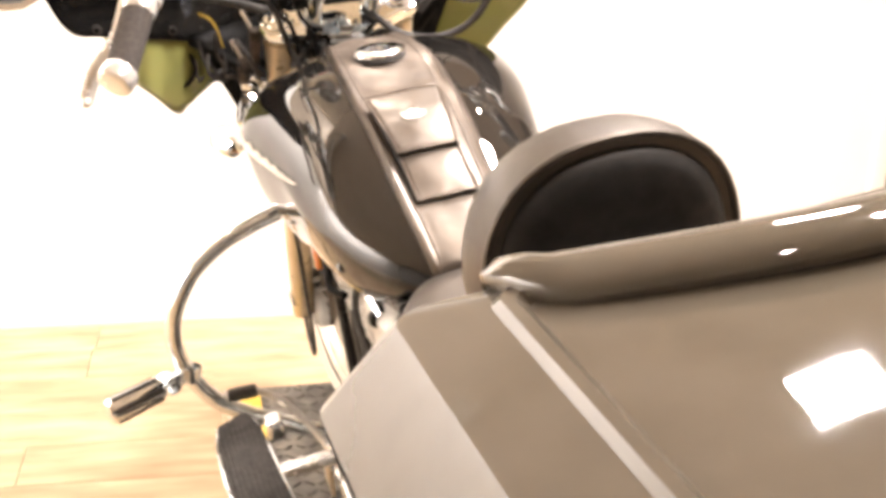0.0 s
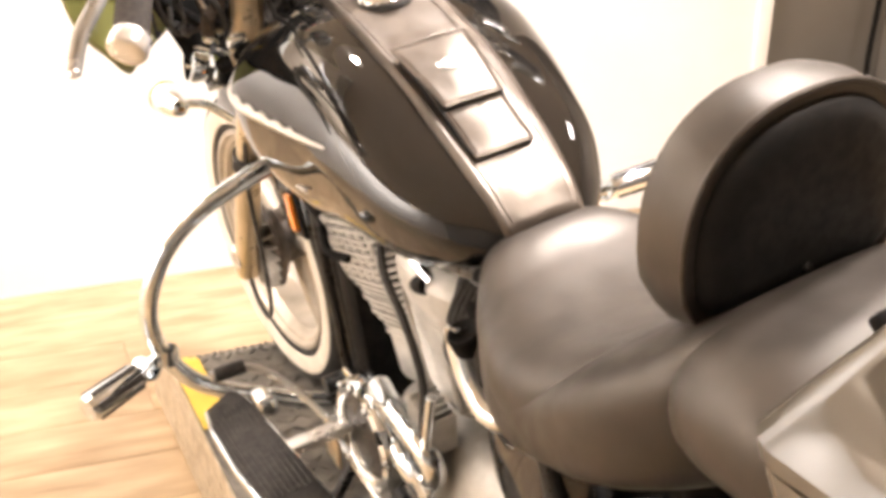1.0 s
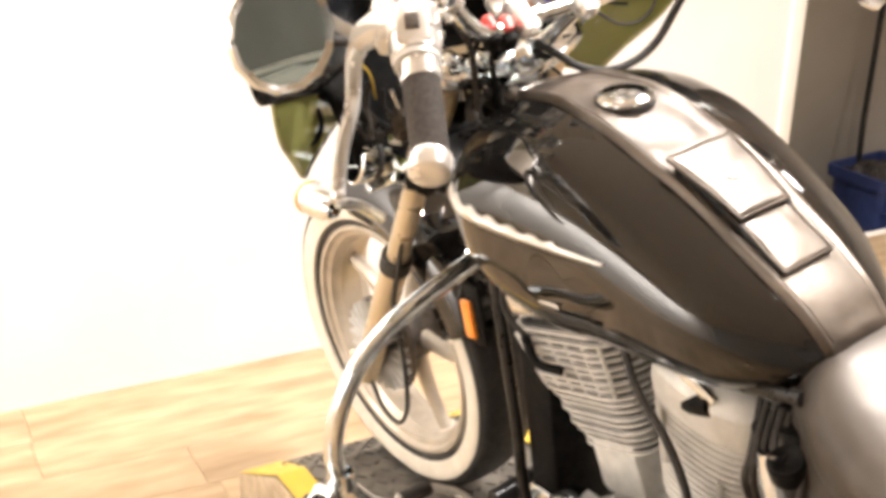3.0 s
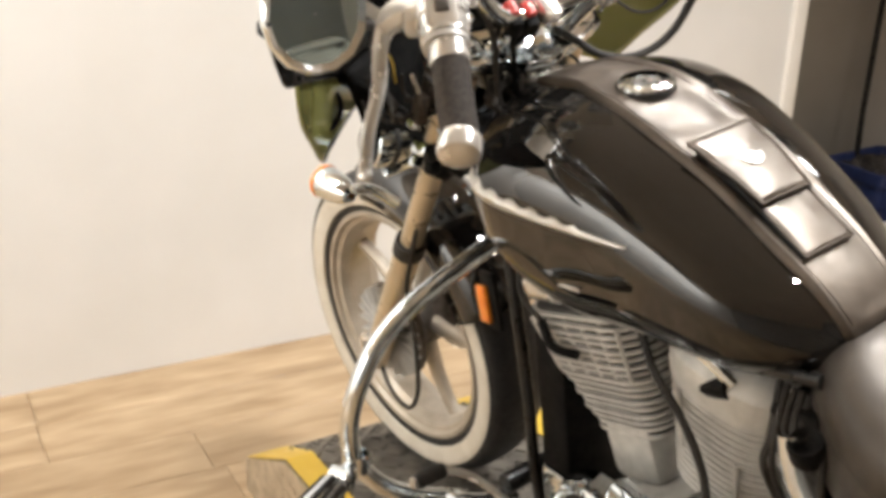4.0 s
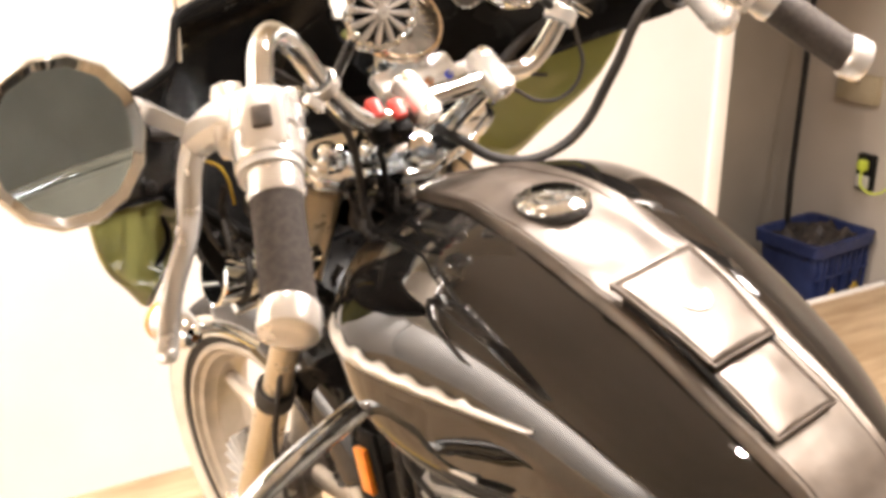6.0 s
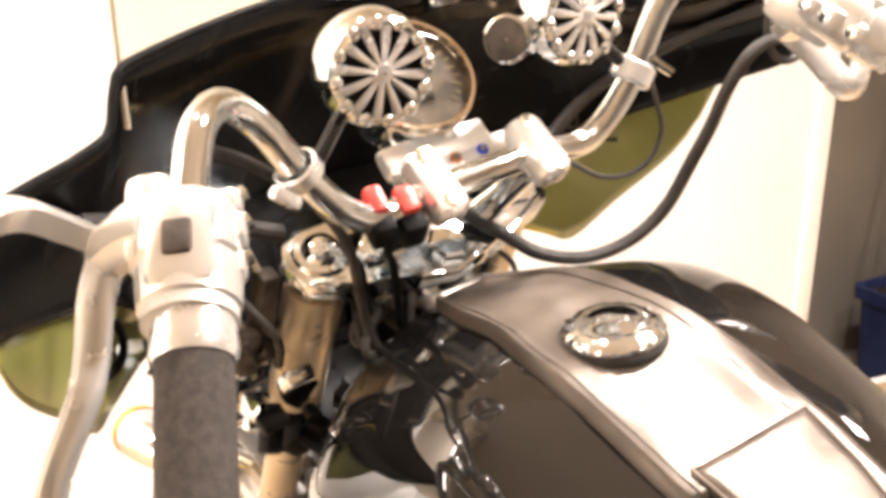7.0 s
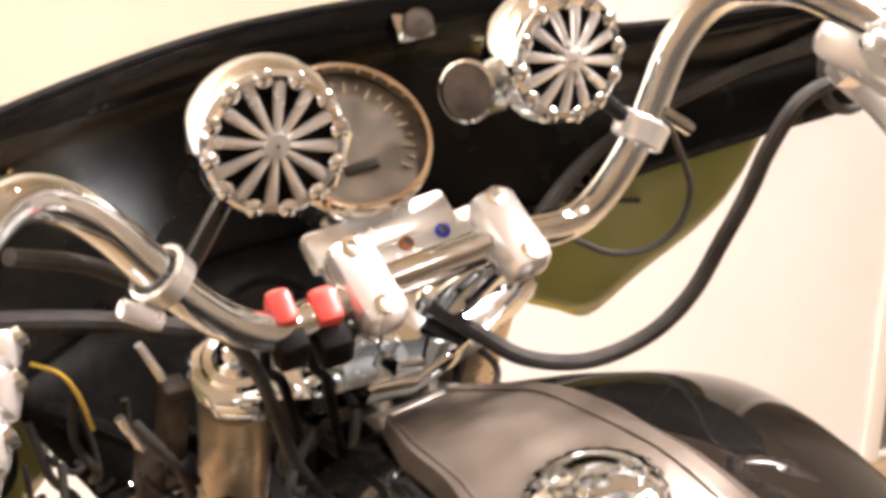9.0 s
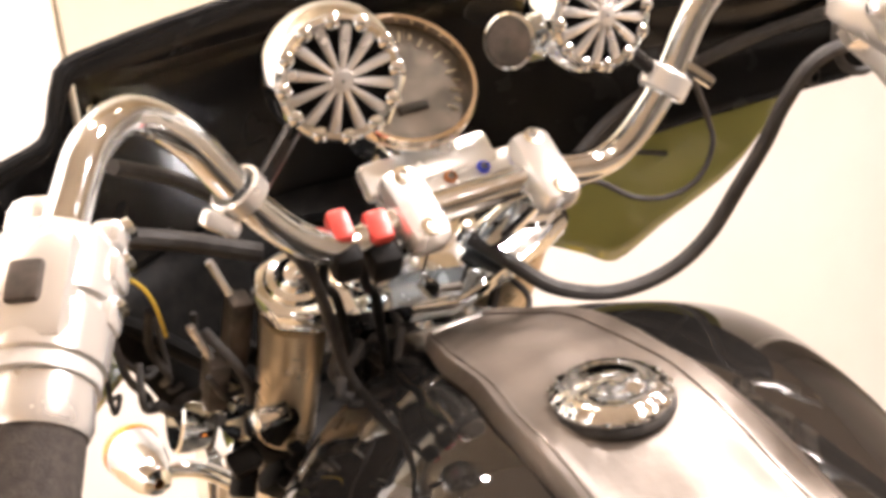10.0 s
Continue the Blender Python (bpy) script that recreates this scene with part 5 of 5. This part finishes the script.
    sc = part("side_cover", loaf([(-0.62, 0.10, 0.60, 0.36, 0), (-0.58, 0.135, 0.64, 0.33, 0), (-0.46, 0.138, 0.66, 0.36, 0), (-0.40, 0.12, 0.66, 0.42, 0), (-0.36, 0.08, 0.64, 0.50, 0)], power=3.5), PAINT, bike, "black side cover", sharp=60)
    part("electrics_box", block((-0.085, -0.40, 0.665), (0.09, 0.085, 0.12), 0.012, Euler((radians(-12), 0, 0)).to_matrix()), PLASTIC, bike, "black electrics box under the seat nose")
    part("side_cap", lathe([(-0.004, 0.012), (0.0, 0.023), (0.026, 0.025), (0.030, 0.022), (0.026, 0.018), (0.022, 0.001)], (-0.142, -0.428, 0.682), (-0.3, -0.05, 0.95), 24), PLASTIC, bike, "black rubber cap over the side trim")
    rng = random.Random(5)
    for k in range(9):
        y0 = -0.345 - 0.012 * k
        part("wire", tube([(-0.10, y0, 0.735), (-0.132 - rng.uniform(0, 0.012), y0 - 0.02, 0.70 - rng.uniform(0, 0.03)), (-0.135 - rng.uniform(0, 0.01), y0 - 0.03 + rng.uniform(-0.02, 0.02), 0.63), (-0.12, y0 - 0.02, 0.56)], rng.uniform(0.003, 0.006), 7), RUBBER, bike)
    part("horn", lathe([(0, 0.016), (0.01, 0.030), (0.026, 0.034), (0.032, 0.028), (0.026, 0.001)], (-0.075, -0.392, 0.692), (-1, 0.1, 0.35), 28), PLASTIC, bike, "black round horn")
    for k in range(6):
        part("case_fin", block((-0.135, -0.215 - 0.012 * k, 0.455 - 0.004 * k), (0.05, 0.005, 0.075), 0.002, Euler((radians(12), 0, 0)).to_matrix(), segs=1), CAST, bike)
    part("choke_rod", tube([(-0.128, -0.225, 0.738), (-0.120, -0.285, 0.706)], 0.009, 10, curve=False), CHROME, bike, "chrome choke knob")
    part("rubber_boot", tube([(-0.09, -0.15, 0.665), (-0.110, -0.215, 0.672), (-0.122, -0.255, 0.690), (-0.122, -0.280, 0.700)], 0.016, 12), PLASTIC, bike, "black rubber boot")
    part("plug_cap", tube([(-0.125, 0.12, 0.63), (-0.135, 0.08, 0.605), (-0.118, 0.04, 0.60)], 0.008, 10), PLASTIC, bike, "black spark plug cap")
    part("plug_lead", tube([(-0.125, 0.12, 0.63), (-0.13, 0.165, 0.68), (-0.10, 0.16, 0.76), (-0.04, 0.15, 0.78)], 0.0045, 8), RUBBER, bike)
    part("cable", tube([(-0.10, -0.08, 0.71), (-0.135, -0.150, 0.668), (-0.142, -0.215, 0.615), (-0.148, -0.260, 0.535), (-0.165, -0.268, 0.43), (-0.165, -0.25, 0.32)], 0.0065, 10), RUBBER, bike, "black clutch cable")
    part("linkage", tube([(-0.165, -0.25, 0.34), (-0.165, -0.28, 0.44), (-0.155, -0.30, 0.53)], 0.008, 10), CHROME, bike)
    part("linkage_arm", block((-0.172, -0.245, 0.315), (0.02, 0.05, 0.09), 0.008, Euler((0.4, 0, 0)).to_matrix()), CHROME, bike)
    for s in (-1, 1):
        part("exhaust_pipe" if s > 0 else "mount_plate", tube([(0.12, 0.10, 0.60), (0.16, 0.2, 0.45), (0.16, 0.05, 0.25), (0.17, -0.5, 0.22), (0.18, -1.4, 0.24)], 0.026, 14) if s > 0 else block((-0.13, 0.06, 0.29), (0.012, 0.14, 0.10), 0.004), CHROME, bike)


engine()


def foot_controls():
    for s in (-1, 1):
        # chrome engine guard
        loop = [(s * 0.03, 0.30, 0.715), (s * 0.10, 0.262, 0.716), (s * 0.17, 0.25, 0.707), (s * 0.24, 0.248, 0.690), (s * 0.30, 0.248, 0.668), (s * 0.36, 0.25, 0.625), (s * 0.405, 0.252, 0.56), (s * 0.422, 0.264, 0.49), (s * 0.411, 0.282, 0.411), (s * 0.375, 0.268, 0.345), (s * 0.32, 0.258, 0.300), (s * 0.26, 0.255, 0.264), (s * 0.195, 0.252, 0.224), (s * 0.12, 0.245, 0.19)]
        g = part("engine_guard", tube(loop, 0.0165, 16), CHROME, bike, "curved chrome engine guard")
        a = Vector((s * 0.409, 0.282, 0.405))
        part("peg_clamp", lathe([(-0.016, 0.022), (-0.014, 0.025), (0.014, 0.025), (0.016, 0.022)], a, (s * -0.25, 0.1, 1), 20), CHROME, g, "chrome peg clamp")
        reach = 0.0 if s < 0 else 0.085
        tip = Vector((s * 0.580, 0.205, 0.402)) if s < 0 else Vector((0.660, 0.205, 0.442))
        d = (tip - a).normalized()
        part("peg_arm", tube([a, a + d * (0.05 + reach)], 0.015, 14, curve=False), CHROME, g)
        part("peg_knuckle", lathe([(-0.02, 0.014), (-0.018, 0.019), (0.018, 0.019), (0.02, 0.014)], a + d * (0.045 + reach), d.cross(Vector((0, 0, 1))), 18), CHROME, g)
        peg = lathe([(0.06, 0.012), (0.064, 0.023), (0.17, 0.026), (0.178, 0.022), (0.180, 0.001)], a + d * reach, d, 24)
        part("highway_peg", peg, CHROME, g, "chrome highway peg with rubber strips")
        s1 = d.orthogonal().normalized()
        s2 = d.cross(s1)
        for k in range(6):
            q = 2 * math.pi * k / 6
            e = math.cos(q) * s1 + math.sin(q) * s2
            part("rubber_strip", tube([a + d * (0.07 + reach) + e * 0.0215, a + d * (0.168 + reach) + e * 0.0240], 0.0055, 8, curve=False), RUBBER, g)
        # floorboard
        bx, w = s * 0.345, 0.052
        inner = [(-0.18, -1.15), (-0.10, -1.05), (0.05, -0.92), (0.15, -0.80), (0.205, -0.62), (0.215, -0.35)]
        outer = [(0.185, 0.80), (0.12, 0.98), (0.0, 1.02), (-0.12, 0.90), (-0.18, 0.5)]
        ring_pts = [(bx + s * h * w, y, 0.318 + 0.05 * max(0, y - 0.05)) for y, h in inner + outer]
        b = part("floorboard", slab(ring_pts, (0, 0, -1), 0.016, 0.004), CHROME, bike, "chrome-edged rubber floorboard")
        cen = Vector((bx, 0.03, 0.0))
        pad = [(cen.x + (x - cen.x) * 0.90, cen.y + (y - cen.y) * 0.95, z + 0.001) for x, y, z in ring_pts]
        part("rubber_pad", slab(pad, (0, 0, 1), 0.006, 0.002), RUBBER, b, "ribbed black rubber pad")
        bm = bmesh.new()
        for k in range(9):
            x = bx + (k - 4) * 0.0098
            tube([(x, -0.12, 0.3265), (x, 0.05, 0.3265), (x, 0.16, 0.332)], 0.0022, 6, bm=bm, curve=False)
        part("pad_ribs", bm, RUBBER, b)
        part("board_bracket", block((s * 0.235, 0.04, 0.285), (0.15, 0.035, 0.018), 0.005), SATIN, b)
        part("board_hinge", block((s * 0.275, 0.19, 0.292), (0.035, 0.05, 0.04), 0.008), CHROME, b)
    # gear lever with a rubber toe peg
    lev = part("gear_lever", tube([(-0.18, 0.10, 0.245), (-0.205, 0.135, 0.290), (-0.245, 0.170, 0.345), (-0.275, 0.188, 0.368), (-0.298, 0.195, 0.378)], 0.0075, 10), SATIN, bike, "slim metal gear lever")
    part("toe_peg", lathe([(0, 0.006), (0.001, 0.0125), (0.008, 0.0135), (0.048, 0.0135), (0.056, 0.0120), (0.057, 0.001)], (-0.293, 0.195, 0.378), (-1, 0.05, 0.02), 18), RUBBER, lev, "black rubber toe peg")
    part("peg_cap", lathe([(0, 0.011), (0.006, 0.011), (0.007, 0.001)], (-0.350, 0.198, 0.379), (-1, 0.05, 0.02), 14), SATIN, lev)
    part("lever_arm", block((-0.178, 0.095, 0.232), (0.016, 0.026, 0.075), 0.006, Euler((0.35, 0, 0)).to_matrix()), SATIN, lev)
    part("lever_pivot", lathe([(0, 0.015), (0.018, 0.015), (0.021, 0.010), (0.022, 0.001)], (-0.178, 0.088, 0.262), (-1, 0, 0), 16), CHROME, lev)
    part("shift_rod", tube([(-0.185, 0.08, 0.225), (-0.19, -0.10, 0.205)], 0.006, 8, curve=False), SATIN, lev)
    part("lever_plate", block((-0.205, 0.055, 0.240), (0.007, 0.055, 0.075), 0.003, Euler((0.25, 0, 0)).to_matrix()), TAN_CHROME, lev, "tan metal plate beside the lever")
    st = part("side_stand", tube([(-0.13, 0.12, 0.16), (-0.22, 0.10, 0.08), (-0.30, 0.09, 0.056)], 0.012, 12), FRAME_BLACK, bike, "black side stand")
    part("stand_foot", block((-0.305, 0.09, 0.056), (0.06, 0.05, 0.012), 0.004, Euler((0, radians(9), 0)).to_matrix()), FRAME_BLACK, st)


foot_controls()


def cables():
    def cable(name, pts, r):
        part(name, tube(pts, r, 10), PLASTIC if name == "yoke_cable" else RUBBER, bike)
    cable("brake_hose", [(-0.06, 0.36, 0.86), (-0.115, 0.45, 0.72), (-0.125, 0.50, 0.60), (-0.118, 0.545, 0.50), (-0.122, 0.53, 0.39), (-0.124, 0.54, 0.28), (-0.122, 0.59, 0.215), (-0.118, 0.66, 0.225), (-0.112, 0.705, 0.29)], 0.0048)
    cable("bar_cable", [(-0.265, 0.12, 1.235), (-0.215, 0.155, 1.20), (-0.165, 0.16, 1.15), (-0.13, 0.18, 1.09), (-0.10, 0.22, 0.98), (-0.05, 0.24, 0.88)], 0.0050)
    cable("throttle_cable", [(0.45, 0.16, 1.14), (0.385, 0.15, 1.16), (0.335, 0.15, 1.155), (0.305, 0.155, 1.125), (0.285, 0.16, 1.09), (0.262, 0.165, 1.058), (0.23, 0.172, 1.016), (0.19, 0.18, 0.992), (0.137, 0.188, 0.988), (0.088, 0.20, 1.005), (0.06, 0.22, 1.03), (0.04, 0.25, 1.05)], 0.0068)
    cable("brake_line", [(0.40, 0.16, 1.20), (0.365, 0.155, 1.185), (0.362, 0.15, 1.15), (0.385, 0.145, 1.135), (0.43, 0.14, 1.15)], 0.0042)
    cable("speaker_wire", [(0.215, 0.165, 1.185), (0.262, 0.22, 1.14), (0.309, 0.26, 1.085), (0.314, 0.26, 1.057), (0.298, 0.26, 1.03), (0.265, 0.26, 1.02), (0.222, 0.26, 1.03), (0.165, 0.25, 1.066), (0.12, 0.23, 1.06)], 0.0028)
    cable("zip_tie", [(0.285, 0.365, 1.032), (0.337, 0.36, 1.016)], 0.0028)
    cable("wiring_loom", [(0.16, 0.34, 1.01), (0.26, 0.33, 1.09), (0.36, 0.26, 1.15), (0.43, 0.16, 1.19)], 0.0055)
    cable("wiring_loom", [(0.17, 0.35, 1.00), (0.28, 0.34, 1.085), (0.38, 0.27, 1.145), (0.44, 0.17, 1.185)], 0.0045)
    cable("yoke_cable", [(-0.125, 0.150, 1.135), (-0.117, 0.20, 1.078), (-0.098, 0.226, 1.048), (-0.09, 0.235, 0.99), (-0.07, 0.26, 0.90)], 0.0042)
    cable("yoke_cable", [(-0.092, 0.150, 1.128), (-0.085, 0.195, 1.072), (-0.070, 0.215, 1.042), (-0.065, 0.225, 0.98), (-0.05, 0.26, 0.90)], 0.0042)
    cable("frame_wire", [(-0.14, 0.17, 0.93), (-0.16, 0.20, 0.86), (-0.12, 0.26, 0.78), (-0.10, 0.28, 0.70)], 0.0045)
    part("fairing_bar", tube([(-0.30, 0.34, 1.128), (-0.20, 0.335, 1.096), (-0.12, 0.33, 1.060)], 0.0085, 10), RUBBER, bike, "dark grey fairing bar behind the handlebar")
    rng = random.Random(21)
    for k in range(11):
        x, y, z = rng.uniform(-0.27, -0.17), rng.uniform(0.28, 0.38), rng.uniform(0.97, 1.06)
        pts = [(x, y, z)]
        for _ in range(3):
            x, y, z = x + rng.uniform(-0.012, 0.02), y + rng.uniform(-0.02, 0.03), max(0.955, z - rng.uniform(0.02, 0.05))
            pts.append((x, y, z))
        cable("loom_wire", pts, rng.uniform(0.0022, 0.0045))
    part("yellow_wire", tube([(-0.242, 0.335, 1.078), (-0.226, 0.33, 1.066), (-0.217, 0.33, 1.045), (-0.212, 0.335, 1.01)], 0.0018, 8), YELLOW, bike, "yellow wire under the fairing")
    for x, z, h in ((-0.158, 1.005, 0.07), (-0.185, 0.965, 0.05)):
        part("relay", block((x, 0.315, z), (0.020, 0.024, h), 0.004, Euler((radians(15), radians(10), 0)).to_matrix()), DIAL, bike, "grey-brown relay")
        part("relay_clip", tube([(x, 0.312, z + h * 0.5), (x - 0.012, 0.31, z + h * 0.5 + 0.035)], 0.0035, 8, curve=False), SATIN, bike)
    bm = bmesh.new()
    tube([(-0.295 + 0.033 * math.cos(a), 0.432, 0.965 + 0.036 * math.sin(a)) for a in [2 * math.pi * k / 24 for k in range(25)]], 0.0045, 8, bm=bm, curve=False)
    part("hose_ring", bm, PLASTIC, bike, "black rubber ring")
    rng = random.Random(8)
    for k in range(12):
        p = Vector((-0.13 + rng.uniform(-0.05, 0.02), 0.30 + rng.uniform(-0.03, 0.08), 0.93 + rng.uniform(-0.10, 0.05)))
        part("connector", block(p, (rng.uniform(0.012, 0.03), rng.uniform(0.015, 0.03), rng.uniform(0.02, 0.04)), 0.004, Euler((rng.uniform(0, 3), rng.uniform(0, 3), 0)).to_matrix()), PLASTIC if k % 3 else CHROME, bike)


cables()


# ---- floor planks ----
def planks():
    lx, wy = 1.25, 0.19
    bm = block((0, 0, 0), (lx - 0.002, wy - 0.002, 0.010), 0.001, segs=1)
    first = part("plank", bm, OAK, floor)
    mesh = first.data
    bpy.data.objects.remove(first)
    rng = random.Random(2)
    y = WALL_Y - wy / 2
    while y > BACK_Y + 0.05:
        x = LEFT_X + 0.64 + rng.uniform(0, 1.0)
        while x < RIGHT_X - 0.63:
            ob = new("plank", mesh)
            ob.parent = floor
            ob.location = (x, y, -0.005)
            x += lx
        y -= wy
    # cut rows along the side walls
    short = block((0, 0, 0), (RIGHT_X - LEFT_X, WALL_Y - BACK_Y, 0.006), 0.0)
    ob = part("underlay", short, OAK, floor)
    ob.location = ((LEFT_X + RIGHT_X) / 2, (WALL_Y + BACK_Y) / 2, -0.0065)


planks()
